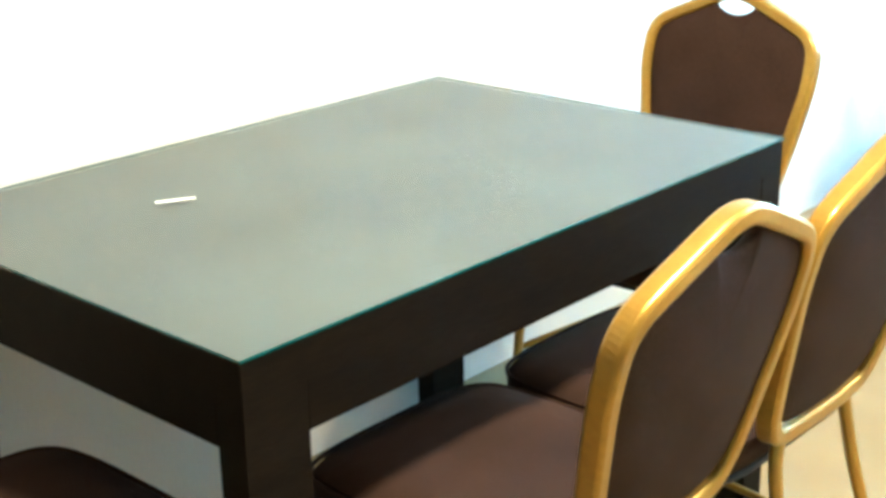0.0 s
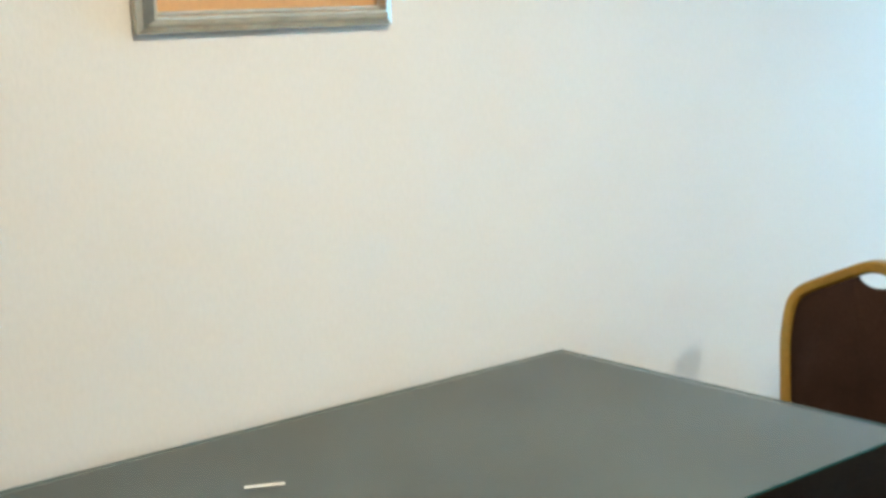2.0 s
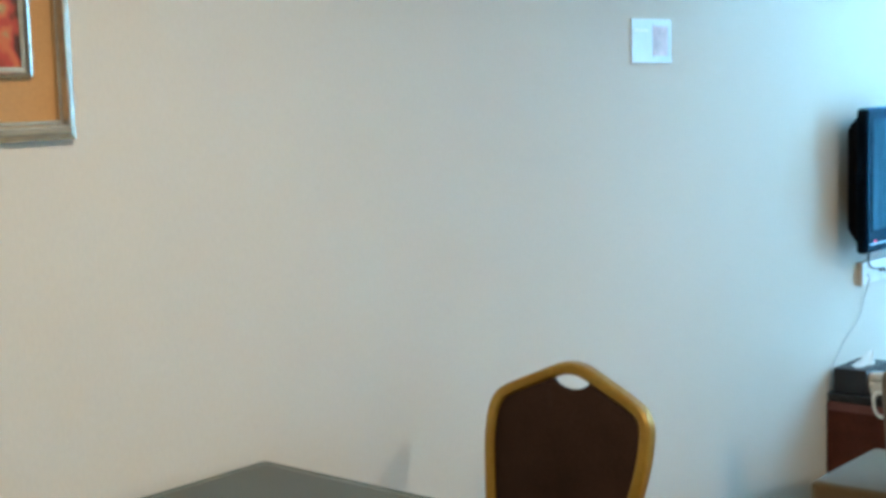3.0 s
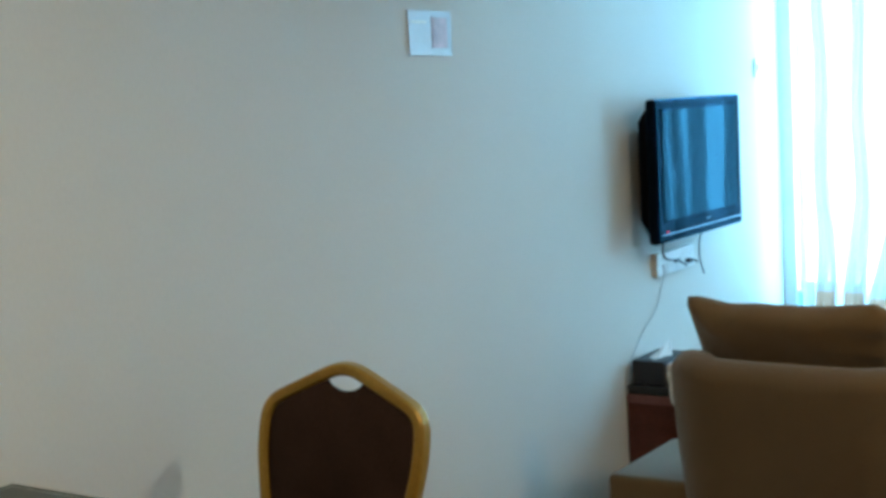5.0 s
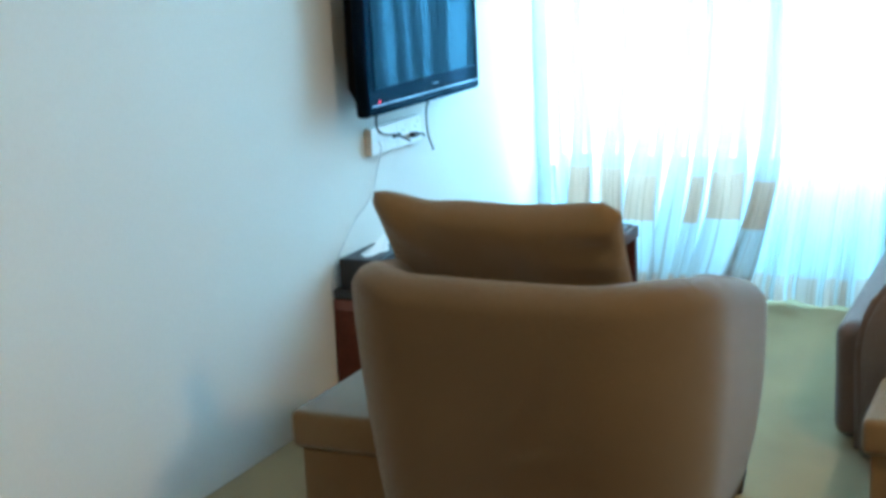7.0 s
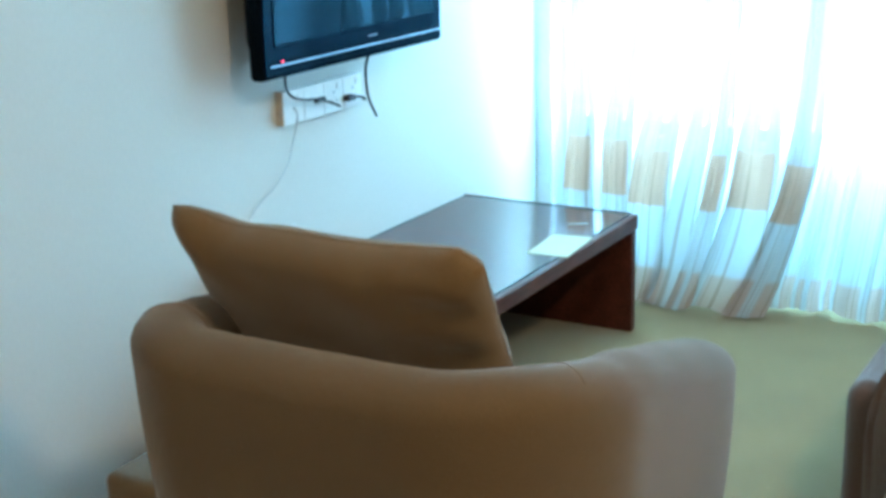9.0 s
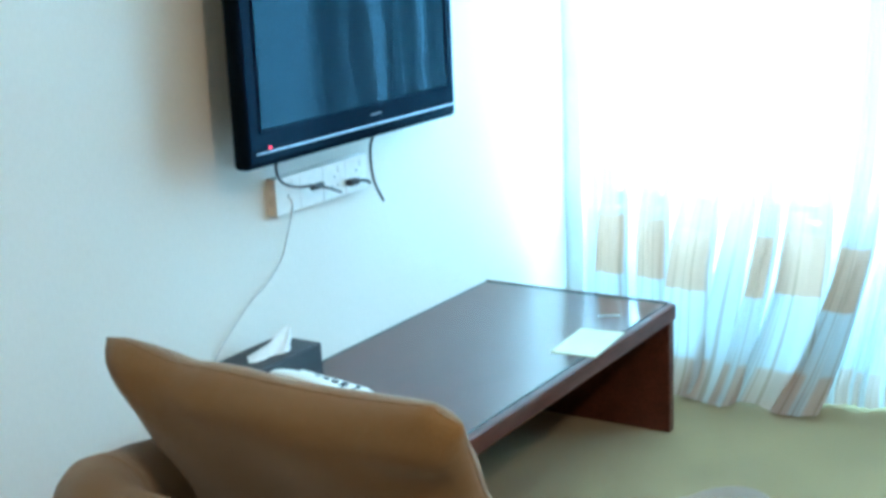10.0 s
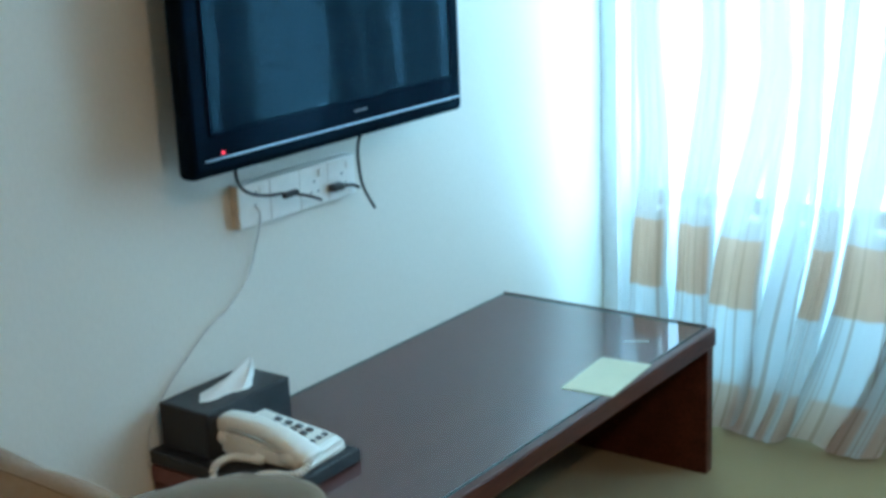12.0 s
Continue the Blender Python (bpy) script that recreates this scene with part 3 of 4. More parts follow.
def banquet_chair():
    t = thing("banquet_chair", Matrix.Identity(4), "gold-framed banquet chair with brown vinyl seat and back", "chair", "chairs round the dining table")
    # closed gold loop round the back, peaked at the top
    ring = [(0.0, 0.897), (0.020, 0.895), (0.045, 0.887), (0.100, 0.863), (0.158, 0.837), (0.184, 0.821), (0.199, 0.798), (0.204, 0.765), (0.202, 0.71), (0.190, 0.64), (0.172, 0.545), (0.154, 0.490), (0.118, 0.458), (0.0, 0.450)]
    line = smooth_line([(u, back_y(v), v) for u, v in mirrored(ring)], 4, True)
    part("back_frame", bar(line, 0.027, 0.034, (0, 1, 0)), GOLD, t)
    # padded back that fills the loop but for a handle gap under the peak
    half = [(0.0, 0.850), (0.022, 0.853), (0.043, 0.863), (0.056, 0.876), (0.085, 0.865), (0.152, 0.832), (0.182, 0.810), (0.197, 0.77), (0.196, 0.71), (0.184, 0.64), (0.165, 0.552), (0.144, 0.502), (0.10, 0.476), (0.0, 0.468)]
    pad = [(p.x, p.y) for p in smooth_line([(u, v, 0) for u, v in mirrored(half)], 3, True)]
    part("backrest", slab(pad, lambda u, v, d: (u, back_y(v) + d, v), 0.018, 0.012), VINYL, t, smooth=True)
    # seat
    o = [(0.0, -0.272), (0.12, -0.268), (0.185, -0.245), (0.207, -0.18), (0.209, 0.0), (0.198, 0.13), (0.178, 0.175), (0.0, 0.180)]
    seat = [(p.x, p.y) for p in smooth_line([(u, v, 0) for u, v in mirrored(o)], 4, True)]
    part("seat", slab(seat, lambda u, v, d: (u, v, 0.428 + d), 0.056, 0.012), VINYL, t, smooth=True)
    welt = smooth_line([(u * 1.002, v * 1.002, 0.452) for u, v in mirrored(o)], 4, True)
    part("welt", tube(welt, 0.0035, 6, True), VINYL, t, smooth=True)
    rim = smooth_line([(u * 0.93, v * 0.94, 0.394) for u, v in mirrored(o)], 4, True)
    part("seat_frame", tube(rim, 0.008, 8, True), MATT_BLACK, t, smooth=True)
    for sx in (-1, 1):
        part("leg", tube(smooth_line([(sx * 0.180, -0.215, 0.39), (sx * 0.188, -0.235, 0.2), (sx * 0.194, -0.25, 0.008)], 3), 0.011, 8, up=(0, 1, 0)), GOLD, t, smooth=True)
        part("leg", tube(smooth_line([(sx * 0.100, back_y(0.452), 0.452), (sx * 0.113, 0.206, 0.40), (sx * 0.122, 0.226, 0.30), (sx * 0.140, 0.268, 0.15), (sx * 0.158, 0.322, 0.008)], 4), 0.011, 8, up=(0, 1, 0)), GOLD, t, smooth=True)
        part("stretcher", tube([(sx * 0.189, -0.239, 0.17), (sx * 0.138, 0.262, 0.17)], 0.007, 8), GOLD, t, smooth=True)
        for y, x in ((-0.25, 0.194), (0.323, 0.158)):
            part("rubber_foot", disc(sx * x, y, 0.0, 0.018, 0.0135, 12), MATT_BLACK, t)
    return t


chair = banquet_chair()
chair.matrix_world = pose(0.410, 1.505, 0)
tagged(chair, "gold-framed brown banquet chair standing at the table's far end")
c = copy_thing(chair, pose(0.916, 0.432, 0, rz=-90))
tagged(c, "gold-framed brown banquet chair tucked under the long side")
c = copy_thing(chair, pose(0.914, 0.870, 0, rz=-90))
tagged(c, "gold-framed brown banquet chair tucked under the long side")
c = copy_thing(chair, pose(0.51, -0.20, 0, rz=180))
tagged(c, "gold-framed brown banquet chair pushed under the table's near end")

# ---- framed picture ----
pic = thing("framed_picture", pose(0.0, 0.568, 1.446), "framed print with wide tan mat and antique silver frame", "picture")
PW, PH = 0.26, 0.62


def moulding(w0, w1, z0, z1, x0, x1, name, parent, steps):
    """Four mitred sides of a stepped frame."""
    for side in range(4):
        b = bmesh.new()
        prof = [(k, x) for k, x in steps]
        rings = []
        for k, x in prof:
            c4 = [(w0 + k, z0 + k), (w1 - k, z0 + k), (w1 - k, z1 - k), (w0 + k, z1 - k)]
            rings.append([b.verts.new((x, *c4[side])), b.verts.new((x, *c4[(side + 1) % 4]))])
        n = len(rings)
        for i in range(n):
            r, q = rings[i], rings[(i + 1) % n]
            b.faces.new((r[0], r[1], q[1], q[0]))
        b.faces.new([r[0] for r in rings]), b.faces.new([r[1] for r in reversed(rings)])
        bmesh.ops.recalc_face_normals(b, faces=b.faces)
        part(name, b, FRAME_METAL, parent)


moulding(-PW + 0.007, PW, 0.0, PH, 0, 0, "frame_side", pic, [(0.0, 0.002), (0.0, 0.016), (0.010, 0.018), (0.022, 0.036), (0.026, 0.036), (0.031, 0.022), (0.035, 0.022), (0.035, 0.002)])
part("mat_board", box(0.003, 0.012, -PW + 0.0425, PW - 0.0355, 0.0355, PH - 0.0355), MAT_BOARD, pic, "tan mat board")
moulding(-0.145, 0.175, 0.112, PH - 0.10, 0, 0, "inner_frame_side", pic, [(0.0, 0.0125), (0.0, 0.022), (0.005, 0.024), (0.010, 0.018), (0.018, 0.016), (0.018, 0.0125)])
part("print", box(0.0125, 0.014, -0.1265, 0.1565, 0.1305, PH - 0.119), PRINT, pic, "abstract red and yellow print")

# ---- notice and air conditioner on the wall ----
note = thing("wall_notice", pose(0.0, 2.812, 1.576), "small white notice with a faded red picture", "notice")
part("sheet", box(0.0, 0.004, -0.110, 0.110, 0.0, 0.127, 0.001, 1), NOTICE, note)
part("picture_patch", box(0.004, 0.0055, 0.005, 0.085, 0.022, 0.108), RED, note, "faded red patch")
part("text_bar", box(0.004, 0.0052, -0.095, -0.02, 0.09, 0.098), CREAM_PLASTIC, note)

ac = thing("air_conditioner", pose(0.0, 2.745, 1.832), "white split air conditioner high on the wall", "air conditioner")
b = bmesh.new()
prof = [(0.0, 0.02), (0.09, 0.0), (0.17, 0.012), (0.20, 0.05), (0.205, 0.20), (0.185, 0.262), (0.12, 0.28), (0.0, 0.28)]
ends = [[b.verts.new((x, y, z)) for x, z in prof] for y in (-0.40, 0.40)]
for k in range(len(prof)):
    b.faces.new((ends[0][k], ends[0][(k + 1) % len(prof)], ends[1][(k + 1) % len(prof)], ends[1][k]))
b.faces.new(ends[0]), b.faces.new(ends[1][::-1])
bmesh.ops.recalc_face_normals(b, faces=b.faces)
bmesh.ops.bevel(b, geom=b.edges[:], offset=0.008, segments=2, affect="EDGES")
part("body", b, WHITE_PLASTIC, ac)
slot = part("air_slot", box(-0.055, 0.045, -0.385, 0.385, -0.004, 0.004), TV_BACK, ac, "dark outlet slot")
slot.matrix_local = pose(0.135, 0, 0.005, ry=-8)
for k in range(2):
    lv = part("louvre", box(-0.003, 0.003, -0.38, 0.38, -0.0015, 0.0015), WHITE_PLASTIC, ac)
    lv.matrix_local = pose(0.118 + 0.038 * k, 0, -0.003 + 0.005 * k, ry=-8)

sw = thing("light_switch", pose(0.0, 5.41, 1.475), "small white plastic wall switch", "switch")
part("plate", box(0.0, 0.009, -0.04, 0.04, 0.0, 0.08, 0.003), WHITE_PLASTIC, sw)
part("rocker", box(0.009, 0.014, -0.012, 0.012, 0.022, 0.058, 0.002), WHITE_PLASTIC, sw)

# ---- television ----
tv = thing("television", pose(0.0, 4.4445, 0.889), "black flat television on a wall bracket, switched off", "television")
TW, TZ = 0.41, 0.522
b = box(0.088, 0.13, -TW, TW, 0.0, TZ, 0.013, 3)
part("cabinet", b, PIANO_BLACK, tv)
b = box(0.014, 0.0875, -TW + 0.022, TW - 0.022, 0.02, TZ - 0.02)
for v in b.verts:
    if v.co.x < 0.05:
        v.co.y *= 0.82
        v.co.z = TZ / 2 + (v.co.z - TZ / 2) * 0.78
bmesh.ops.bevel(b, geom=b.edges[:], offset=0.012, segments=3, affect="EDGES")
part("back_shell", b, TV_BACK, tv)
part("wall_bracket", box(0.0, 0.0135, -0.15, 0.15, 0.12, 0.40, 0.003), MATT_BLACK, tv)
part("screen", box(0.1295, 0.1312, -TW + 0.052, TW - 0.045, 0.082, TZ - 0.042), SCREEN, tv, "dark glossy screen")
for y0, y1, z0, z1 in ((-TW + 0.044, TW - 0.037, 0.074, 0.081), (-TW + 0.044, TW - 0.037, TZ - 0.041, TZ - 0.034), (-TW + 0.044, -TW + 0.051, 0.081, TZ - 0.041), (TW - 0.044, TW - 0.037, 0.081, TZ - 0.041)):
    part("screen_lip", box(0.1285, 0.1335, y0, y1, z0, z1, 0.001, 1), PIANO_BLACK, tv)
part("trim_strip", box(0.1295, 0.133, -TW + 0.03, TW - 0.012, 0.0305, 0.0338, 0.001, 1), SILVER, tv, "thin silver strip")
part("maker_mark", box(0.1302, 0.1312, 0.035, 0.075, 0.0535, 0.0575), KEY, tv)
part("standby_light", box(0.1302, 0.1325, -TW + 0.072, -TW + 0.078, 0.038, 0.044, 0.002), RED_LIGHT, tv, "red standby light")

# ---- socket row and cables ----
sock = thing("socket_row", pose(0.0, 4.424, 0.742), "row of four white wall sockets on one box", "socket")
part("back_box", box(0.0, 0.012, -0.1755, 0.1755, 0.0, 0.087, 0.001, 1), WHITE_PLASTIC, sock)
# thin added end piece; its tan paints the warm lamplight on the white box
part("lamplit_end", box(0.0, 0.021, -0.1780, -0.1757, 0.001, 0.086), SOCKET_LAMPLIT, sock, "end of the box tinted tan for warm lamplight")
for k in range(4):
    y = -0.132 + 0.088 * k
    pl = part("plate", box(0.012, 0.022, y - 0.0437, y + 0.0437, 0.001, 0.086, 0.002), WHITE_PLASTIC, sock)
    if k != 1:
        part("rocker", box(0.022, 0.0255, y + 0.012, y + 0.024, 0.060, 0.076, 0.0015, 1), WHITE_PLASTIC, pl)
    for dy, dz in (((0, 0.040), (0.004, 0.066)), (), ((0, 0.052), (-0.011, 0.030), (0.011, 0.030)), ((0, 0.052), (-0.011, 0.030), (0.011, 0.030)))[k]:
        part("hole", box(0.0215, 0.0224, y + dy - 0.0022, y + dy + 0.0022, dz - 0.003, dz + 0.003), KEY, pl)


def cable(name, pts, r, material, label):
    return tagged(part(name, tube(smooth_line(pts, 8), r, 8, up=(1, 0, 0)), material, smooth=True), label, "cable")


cable("power_cable", [(0.085, 4.20, 0.905), (0.07, 4.198, 0.875), (0.060, 4.215, 0.842), (0.052, 4.25, 0.818), (0.050, 4.30, 0.803), (0.050, 4.35, 0.797), (0.050, 4.41, 0.780), (0.050, 4.455, 0.762)], 0.0034, MATT_BLACK, "thin black cable looping below the television")
cable("aerial_cable", [(0.085, 4.57, 0.905), (0.06, 4.571, 0.86), (0.052, 4.578, 0.81), (0.050, 4.592, 0.759), (0.050, 4.626, 0.707)], 0.0034, MATT_BLACK, "thin black cable hanging from the television")
plug = thing("plug", pose(0.022, 4.525, 0.772), "small black plug in a wall socket", "plug")
part("body", box(0.0, 0.022, -0.019, 0.017, -0.008, 0.008, 0.005), MATT_BLACK, plug)
part("lead", tube(smooth_line([(0.014, 0.012, 0.0), (0.016, 0.045, -0.004), (0.014, 0.068, -0.014)], 6), 0.004, 8), MATT_BLACK, plug, smooth=True)
conn = thing("cable_connector", pose(0.050, 4.365, 0.793), "small black inline cable connector", "connector")
part("shell", box(-0.006, 0.006, -0.022, 0.022, -0.0065, 0.0065, 0.004), MATT_BLACK, conn)
cable("telephone_cable", [(0.021, 4.292, 0.781), (0.030, 4.294, 0.768), (0.023, 4.298, 0.740), (0.008, 4.296, 0.69), (0.008, 4.271, 0.641), (0.008, 4.211, 0.594), (0.008, 4.146, 0.566), (0.008, 4.073, 0.515), (0.008, 4.025, 0.475), (0.008, 3.985, 0.42), (0.010, 3.972, 0.35)], 0.0022, GREY_CABLE, "thin grey-white telephone cable running down the wall")

# ---- low media bench ----
BX, BY0, BY1, BH = 0.588, 3.980, 5.187, 0.355
bench = thing("media_bench", pose(0.0, BY0, 0.0), "low dark mahogany bench with a glass sheet on top", "bench")
BL = BY1 - BY0
part("top_board", box(0.004, BX - 0.022, 0.0, BL, 0.318, 0.351, 0.0015, 1), MAHOGANY_SHEEN, bench)
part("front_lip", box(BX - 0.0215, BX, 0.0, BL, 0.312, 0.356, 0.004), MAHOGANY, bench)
part("end_panel", box(0.004, BX - 0.006, 0.002, 0.034, 0.0, 0.317, 0.002), MAHOGANY, bench)
part("end_panel", box(0.004, BX - 0.006, BL - 0.034, BL - 0.002, 0.0, 0.317, 0.002), MAHOGANY, bench)
part("back_panel", box(0.006, 0.024, 0.0345, BL - 0.0345, 0.03, 0.317), MAHOGANY, bench)
glass_sheet(0.006, BX - 0.024, 0.006, BL - 0.006, 0.3515, 0.3565, "glass_top", bench, "clear glass sheet", BENCH_GLASS)
part("end_lip", box(0.004, BX - 0.0225, BL - 0.0055, BL, 0.3515, 0.3585, 0.001, 1), MAHOGANY, bench)

BZ = 0.3565
tray = part("leather_pad", box(0.006, 0.345, 3.974, 4.185, BZ, 0.383, 0.004), LEATHER)
tagged(tray, "black leather desk pad on the bench end", "pad")

tis = thing("tissue_box", pose(0.083, 4.110, 0.383), "black leather tissue box with a white tissue", "tissue box")
part("cover", box(-0.062, 0.062, -0.112, 0.112, 0.0, 0.090, 0.004), LEATHER, tis)
o = [(p.x, p.y) for p in smooth_line([(0.026 * math.cos(a), 0.062 * math.sin(a), 0) for a in (6.2832 * k / 10 for k in range(10))], 2, True)]
b = bmesh.new()
f = b.faces.new([b.verts.new((u, v, 0.0905)) for u, v in o])
part("slot_edge", b, WHITE_PLASTIC, tis)
b = bmesh.new()
g = []
for j in range(13):
    w = j / 12
    row = []
    for i in range(25):
        a = 6.2832 * i / 24
        r = (1 - w) ** 0.75
        row.append(b.verts.new((0.032 * r * math.cos(a) * (1 + 0.25 * math.sin(5 * a + 3 * w)) + 0.010 * w, 0.074 * r * math.sin(a) * (1 + 0.15 * math.sin(4 * a)) + 0.062 * w, 0.089 + 0.042 * w ** 1.4 + 0.008 * math.sin(3 * a) * w)))
    g.append(row)
for j in range(12):
    for i in range(24):
        b.faces.new((g[j][i], g[j][i + 1], g[j + 1][i + 1], g[j + 1][i]))
part("tissue", b, TISSUE, tis, "crumpled white tissue", smooth=True)

# ---- telephone ----
ph = thing("telephone", pose(0.220, 4.086, 0.3835, rz=3) , "cream desk telephone with its handset on the cradle", "telephone")
b = bmesh.new()
prof = [(-0.115, 0.0), (0.115, 0.0), (0.115, 0.018), (0.105, 0.028), (-0.08, 0.050), (-0.108, 0.046), (-0.115, 0.036)]
ends = [[b.verts.new((x, y, z)) for x, z in prof] for y in (-0.050, 0.072)]
for k in range(len(prof)):
    b.faces.new((ends[0][k], ends[0][(k + 1) % len(prof)], ends[1][(k + 1) % len(prof)], ends[1][k]))
b.faces.new(ends[0]), b.faces.new(ends[1][::-1])
bmesh.ops.recalc_face_normals(b, faces=b.faces)
bmesh.ops.bevel(b, geom=b.edges[:], offset=0.007, segments=3, affect="EDGES")
base = part("base", b, CREAM_PLASTIC, ph)
tilt = math.degrees(math.atan2(0.020, 0.185))
for i in range(4):
    for j in range(3):
        x = -0.022 + 0.024 * i
        k = part("key", box(-0.0072, 0.0072, -0.0055, 0.0055, 0.0, 0.005, 0.0015, 1), KEY, base)
        k.matrix_local = pose(x, 0.010 + 0.018 * j, 0.030 + (0.105 - x) * 0.1081 - 0.0005, ry=tilt)
for j in range(3):
    k = part("button", box(-0.005, 0.005, -0.004, 0.004, 0.0, 0.004, 0.001, 1), KEY, base)
    k.matrix_local = pose(0.084, 0.010 + 0.018 * j, 0.0335, ry=tilt)
hs = smooth_line([(-0.122, -0.034, 0.030), (-0.110, -0.034, 0.047), (-0.066, -0.034, 0.063), (-0.01, -0.034, 0.065), (0.05, -0.034, 0.053), (0.092, -0.034, 0.034), (0.110, -0.034, 0.018)], 5)
b = bmesh.new()
rings = []
for k, p in enumerate(hs):
    e = abs(2 * k / (len(hs) - 1) - 1)
    hw, ht = 0.023 + 0.009 * e ** 2, 0.015 + 0.011 * e ** 2
    if k in (0, len(hs) - 1):
        hw, ht = hw * 0.6, ht * 0.6
    d = (hs[min(k + 1, len(hs) - 1)] - hs[max(k - 1, 0)]).normalized()
    n = d.cross(Vector((0, 1, 0))).normalized()
    rings.append([b.verts.new(p + Vector((0, 1, 0)) * hw * math.copysign(abs(math.cos(a)) ** 0.7, math.cos(a)) + n * ht * math.copysign(abs(math.sin(a)) ** 0.7, math.sin(a))) for a in (6.2832 * (q + 0.5) / 16 for q in range(16))])
for a, c in zip(rings, rings[1:]):
    for q in range(16):
        b.faces.new((a[q], a[(q + 1) % 16], c[(q + 1) % 16], c[q]))
b.faces.new(rings[0]), b.faces.new(rings[-1][::-1])
bmesh.ops.recalc_face_normals(b, faces=b.faces)
hand = part("handset", b, CREAM_PLASTIC, ph, smooth=True)
for x, z in ((-0.092, 0.036), (0.086, 0.026)):
    b = bmesh.new()
    bmesh.ops.create_uvsphere(b, u_segments=16, v_segments=10, radius=0.028, matrix=Matrix.Translation((x, -0.034, z)) @ Matrix.Diagonal((1.10, 1.10, 0.85, 1)))
    part("earpiece" if x < 0 else "mouthpiece", b, CREAM_PLASTIC, hand, smooth=True)
# the coiled cord: a tight spiral that hangs over the bench end and comes back
run = smooth_line([(0.0, -0.048, 0.012), (0.02, -0.058, 0.011), (-0.01, -0.062, 0.011), (-0.035, -0.070, 0.011), (-0.045, -0.088, 0.009), (-0.040, -0.118, 0.004), (-0.030, -0.130, -0.04), (0.0, -0.132, -0.06), (0.04, -0.130, -0.035), (0.052, -0.116, 0.005), (0.07, -0.094, 0.010), (0.10, -0.086, 0.011), (0.120, -0.066, 0.014), (0.114, -0.036, 0.026)], 36)
coil = []
for k, p in enumerate(run):
    d = (run[min(k + 1, len(run) - 1)] - run[max(k - 1, 0)]).normalized()
    n = d.cross(Vector((0, 0, 1))).normalized()
    a = 6.2832 * k / 8
    coil.append(p + n * 0.0050 * math.cos(a) + d.cross(n) * 0.0050 * math.sin(a))
part("cord", tube(coil, 0.0034, 6), CREAM_PLASTIC, ph, smooth=True)

# ---- paper sheet and white strip on the bench ----
ob = part("note_sheet", box(-0.058, 0.058, -0.102, 0.102, 0.0004, 0.0018), YELLOW_PAPER)
ob.matrix_world = pose(0.524, 4.786, BZ, rz=5)
tagged(ob, "pale yellow paper sheet lying on the glass", "paper")
# narrow white line on the glass, built as a flat strip
slip("white_strip", ((0.449, 4.995), (0.498, 5.025)), BZ, 0.005, PAPER, "narrow white strip on the bench glass", "paper")


# ---- upholstery ----
def tub_shell(width, depth, thick, taper, rim, n_side=16, n_back=22, corner_left=0.20, corner_right=0.20):
    """A curved back and two arms in one upholstered shell: a U in plan, open to +y. rim(s): height along it, s from -1 to 1."""
    rl, rr, hw = corner_left, corner_right, width / 2
    path = []
    for k in range(n_side):
        path.append((Vector((-hw, depth - (depth - rl) * k / n_side)), Vector((-1, 0))))
    for k in range(n_back + 1):
        a = math.pi + (math.pi / 2) * k / n_back
        path.append((Vector((-hw + rl + rl * math.cos(a), rl + rl * math.sin(a))), Vector((math.cos(a), math.sin(a)))))
    for k in range(1, n_side):
        path.append((Vector((-hw + rl + (width - rl - rr) * k / n_side, 0)), Vector((0, -1))))
    for k in range(n_back + 1):
        a = 1.5 * math.pi + (math.pi / 2) * k / n_back
        path.append((Vector((hw - rr + rr * math.cos(a), rr + rr * math.sin(a))), Vector((math.cos(a), math.sin(a)))))
    for k in range(1, n_side + 1):
        path.append((Vector((hw, rr + (depth - rr) * k / n_side)), Vector((1, 0))))
    b = bmesh.new()
    rings = []
    m = len(path) - 1
    for i, (p, n) in enumerate(path):
        s = 2 * i / m - 1
        h = rim(s)
        end = min(i, m - i) / 6.0
        e = 1.0 if end >= 1 else math.sqrt(max(0.0, 1 - (1 - end) ** 2)) * 0.75 + 0.25
        th = thick * e
        top = h - 0.10 * (1 - e)
        mid = thick / 2
        prof = []
        zb = 0.05
        for k in range(9):
            z = zb + (top - th / 2 - zb) * k / 8
            prof.append((mid - th / 2 + taper * ((h - z) / h) ** (1.6 + 1.2 * max(0.0, min(1.0, s + 0.2))), z))
        for k in range(1, 12):
            a = math.pi - math.pi * k / 12
            prof.append((mid + th / 2 * math.cos(a), top - th / 2 + th / 2 * math.sin(a)))
        for k in range(9):
            z = top - th / 2 + (zb - top + th / 2) * k / 8
            prof.append((mid + th / 2, z))
        rings.append([b.verts.new((*(p - n * d), z)) for d, z in prof])
    q = len(rings[0])
    for a, c in zip(rings, rings[1:]):
        for k in range(q):
            b.faces.new((a[k], a[(k + 1) % q], c[(k + 1) % q], c[k]))
    b.faces.new(rings[0]), b.faces.new(rings[-1][::-1])
    bmesh.ops.recalc_face_normals(b, faces=b.faces)
    return b, [[v.co.copy() for v in r] for r in rings]


def pillow_edge(w, h, u, v, pinch):
    """The outline of a cushion with one pulled-out upper corner."""
    x = w / 2 * u * (1 - pinch * (1 - v * v) * abs(u))
    z = h / 2 * v * (1 - pinch * 0.5 * (1 - u * u) * abs(v))
    lift = max(v, 0.0) ** 2
    z -= lift * (0.013 * math.exp(-((u + 0.58) / 0.2) ** 2) + 0.024 * (1 - u * u))
    r = max(0.0, u - 0.86) / 0.14 * max(0.0, v - 0.86) / 0.14
    r += 0.55 * max(0.0, -u - 0.86) / 0.14 * max(0.0, v - 0.86) / 0.14
    return x - math.copysign(0.022, u) * r, z - 0.022 * r


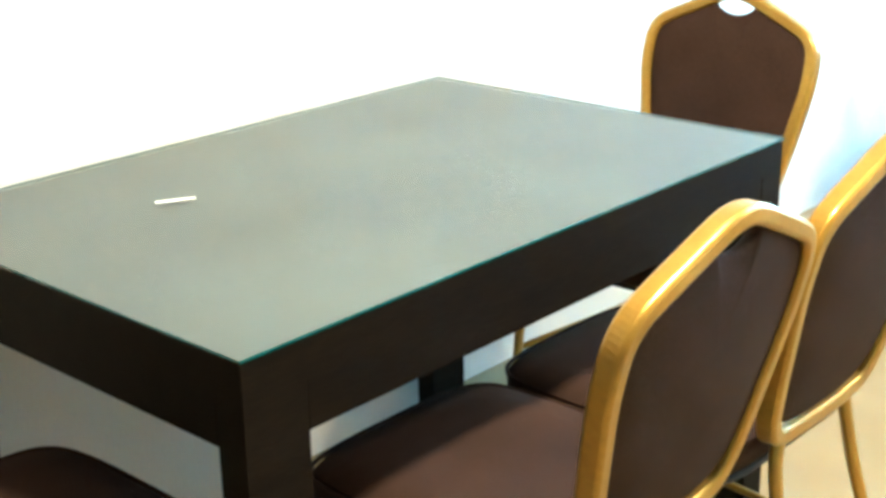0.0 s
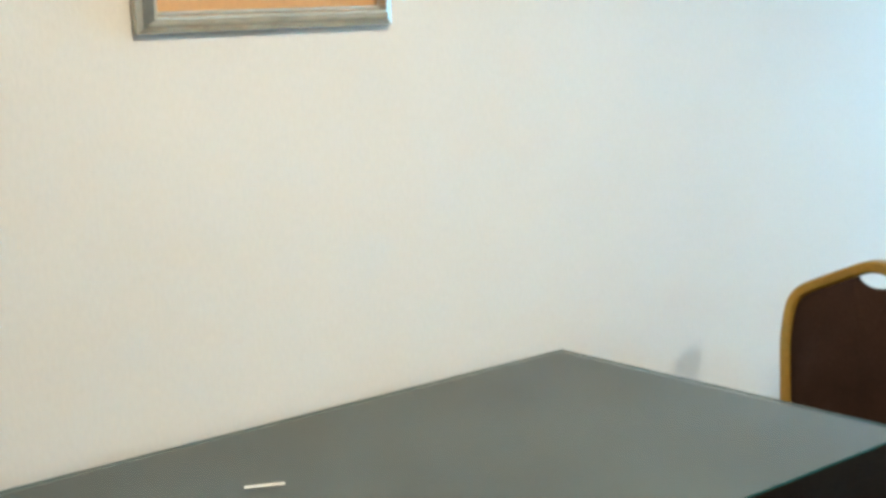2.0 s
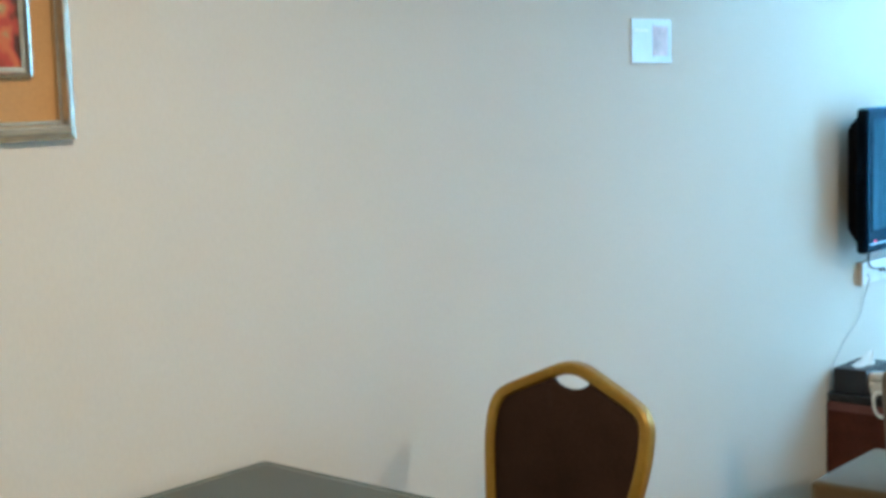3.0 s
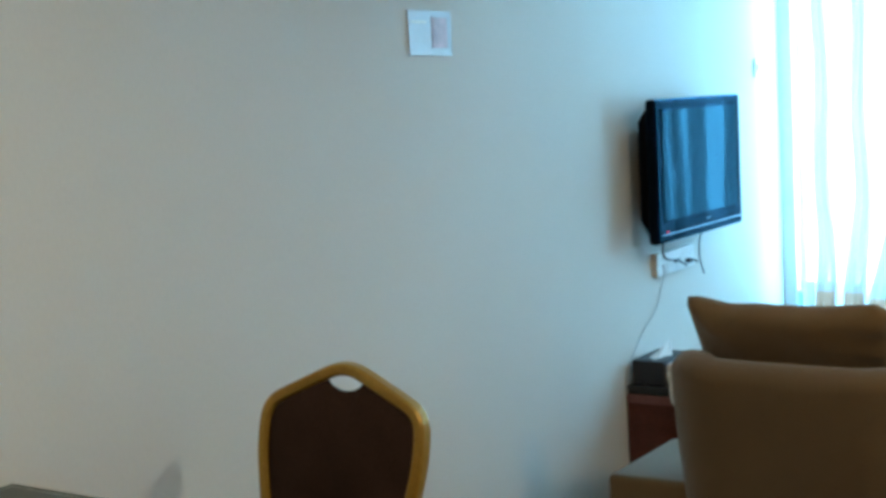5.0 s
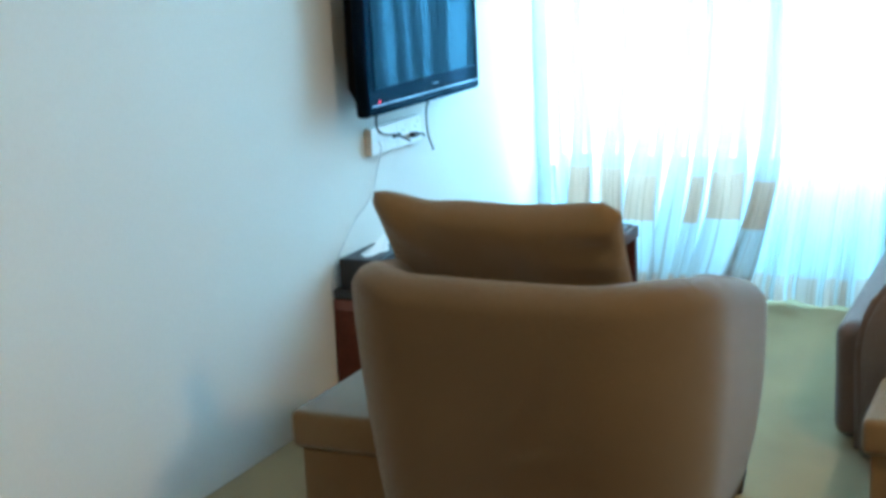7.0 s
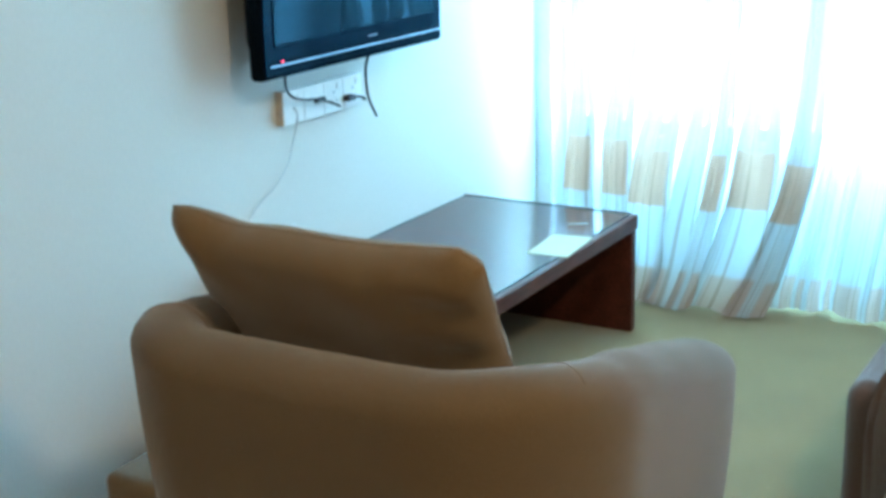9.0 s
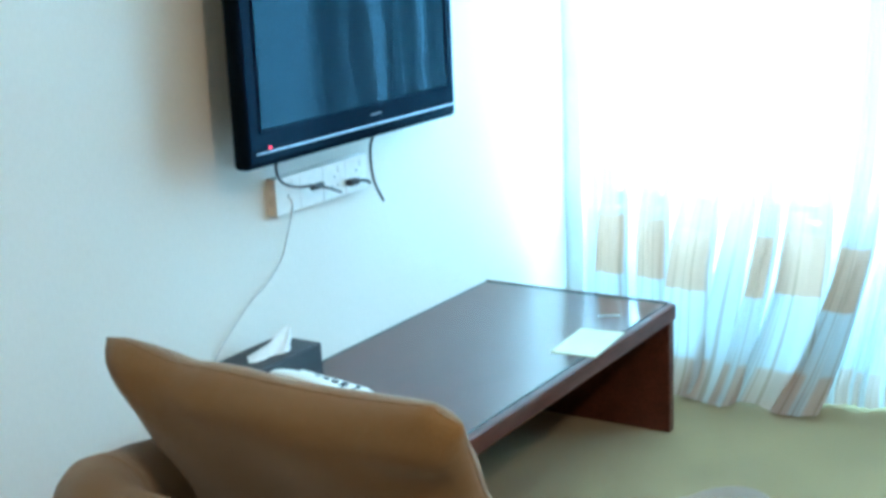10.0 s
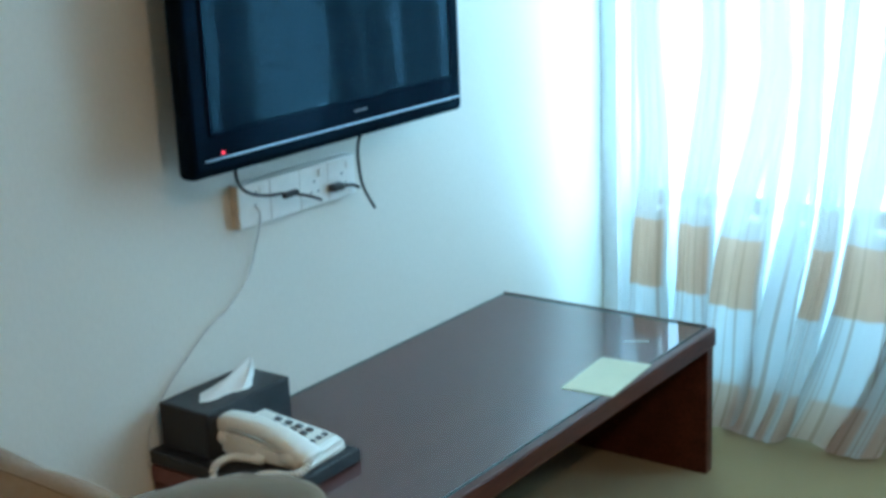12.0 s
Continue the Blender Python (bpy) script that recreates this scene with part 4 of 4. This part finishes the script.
def pillow(w, h, t, pinch=0.05, n=30):
    """A stuffed cushion standing in the x-z plane, creased near its corners."""
    b = bmesh.new()
    for s in (1, -1):
        rows = []
        for j in range(n + 1):
            v = -math.cos(math.pi * j / n)
            row = []
            for i in range(n + 1):
                u = -math.cos(math.pi * i / n)
                x, z = pillow_edge(w, h, u, v, pinch)
                d = t / 2 * max(0.0, (1 - u ** 6) * (1 - v ** 6)) ** 0.5 * (1 - 0.12 * u * u)
                inner = (1 - u ** 8) * (1 - v ** 8)
                wr = 0.0035 * math.sin(7 * u + 4 * v) + 0.020 * math.sin(17 * v + 5 * u) * max(0.0, u - 0.45) + 0.040 * math.sin(11 * (u + 0.8 * v) + 1) * max(0.0, v - 0.5) * max(0.0, -u - 0.1)
                row.append(b.verts.new((x, (0.65 if s > 0 else -1.0) * d + wr * inner, z)))
            rows.append(row)
        for j in range(n):
            for i in range(n):
                f = (rows[j][i], rows[j][i + 1], rows[j + 1][i + 1], rows[j + 1][i])
                b.faces.new(f if s == -1 else f[::-1])
    bmesh.ops.remove_doubles(b, verts=b.verts, dist=1e-5)
    bmesh.ops.recalc_face_normals(b, faces=b.faces)
    return b


def seam(points, r=0.0035, closed=False):
    return tube(points, r, 6, closed)


AW, AD = 0.818, 0.82
arm = thing("armchair", pose(0.983, 2.985, 0.0, rz=2), "beige fabric tub armchair with dark feet", "armchair", "lounge seats")


def arm_rim(s):
    left = [(0.0, 0.700), (0.16, 0.704), (0.41, 0.716), (0.65, 0.700), (0.85, 0.645), (1.0, 0.575)]
    right = [(0.0, 0.700), (0.16, 0.699), (0.41, 0.706), (0.65, 0.684), (0.72, 0.660), (0.81, 0.622), (0.89, 0.586), (1.0, 0.55)]
    keys, a = (left if s < 0 else right), abs(s)
    line = smooth_line([(p, h, 0) for p, h in keys], 12)
    return min(line, key=lambda q: abs(q.x - a)).y


shell, ribs = tub_shell(AW, AD, 0.125, 0.075, arm_rim, corner_left=0.17, corner_right=0.26)
part("shell", shell, FABRIC, arm, smooth=True)
for k in (22, len(ribs) - 24):
    part("seam", tube(ribs[k][11:20], 0.0011, 6), FABRIC2, arm, smooth=True)
part("seat_base", box(-AW / 2 + 0.11, AW / 2 - 0.11, 0.11, AD - 0.03, 0.06, 0.27, 0.03, 3), FABRIC, arm)
part("seat_cushion", box(-AW / 2 + 0.127, AW / 2 - 0.127, 0.125, AD, 0.272, 0.41, 0.045, 4), FABRIC, arm, smooth=True)
for sx in (-1, 1):
    for y in (0.10, AD - 0.07):
        b = bmesh.new()
        bmesh.ops.create_cone(b, cap_ends=True, segments=12, radius1=0.016, radius2=0.026, depth=0.062, matrix=Matrix.Translation((sx * (AW / 2 - 0.085), y, 0.031)))
        part("foot", b, FOOT, arm)

cu = part("cushion", pillow(0.597, 0.47, 0.125), FABRIC2, smooth=True)
cu.matrix_world = pose(0.900, 3.245, 0.655, rx=27, rz=-4)
edge = []
for k in range(96):
    a, b2 = divmod(k, 24)
    w = -1 + 2 * b2 / 24
    u, v = ((w, -1), (1, w), (-w, 1), (-1, -w))[a]
    ex, ez = pillow_edge(0.597, 0.47, u, v, 0.05)
    edge.append((ex, 0.0, ez))
part("piping", tube(edge, 0.0010, 6, True, up=(0, 1, 0)), FABRIC2, cu, smooth=True)
tagged(cu, "plump beige square cushion leaning on the armchair back", "cushion")


def footstool(x, y, w, d, h, label):
    t = thing("footstool", pose(x, y, 0), label, "footstool", "footstools")
    part("base", box(0.02, w - 0.02, 0.02, d - 0.02, 0.012, h * 0.62, 0.008, 3), FABRIC2, t)
    part("cushion", box(0.0, w, 0.0, d, h * 0.62, h, 0.022, 4), FABRIC2, t, smooth=True)
    for fx in (0.05, w - 0.05):
        for fy in (0.05, d - 0.05):
            part("foot", disc(fx, fy, 0.0, 0.013, 0.016, 12), FOOT, t)
    return t


footstool(0.262, 3.285, 0.30, 0.50, 0.262, "low taupe fabric footstool beside the armchair")
footstool(1.585, 3.70, 0.45, 0.38, 0.245, "low taupe fabric footstool before the sofa arm")

sofa = thing("sofa", pose(1.445, 4.10, 0.0), "rose-taupe fabric sofa facing the television", "sofa", "lounge seats")
part("seat", box(0.0, 0.62, 0.06, 1.18, 0.012, 0.345, 0.045, 5), SOFA, sofa, smooth=True)
part("seat_base", box(0.621, 0.80, 0.06, 1.18, 0.012, 0.20, 0.03, 4), SOFA, sofa, smooth=True)


def side_arm(y0, y1):
    b = bmesh.new()
    prof = [(0.075, 0.012), (0.070, 0.30), (0.082, 0.38), (0.115, 0.455), (0.17, 0.505), (0.26, 0.53), (0.60, 0.545), (0.82, 0.55), (0.84, 0.012)]
    ends = [[b.verts.new((x, y, z)) for x, z in prof] for y in (y0, y1)]
    for k in range(len(prof)):
        b.faces.new((ends[0][k], ends[0][(k + 1) % len(prof)], ends[1][(k + 1) % len(prof)], ends[1][k]))
    b.faces.new(ends[0]), b.faces.new(ends[1][::-1])
    bmesh.ops.recalc_face_normals(b, faces=b.faces)
    bmesh.ops.bevel(b, geom=b.edges[:], offset=0.022, segments=3, affect="EDGES")
    return b


part("arm", side_arm(-0.07, 0.058), SOFA, sofa, smooth=True)
part("arm", side_arm(1.182, 1.31), SOFA, sofa, smooth=True)
part("backrest", box(0.63, 0.84, 0.06, 1.18, 0.201, 0.72, 0.06, 5), SOFA, sofa, smooth=True)
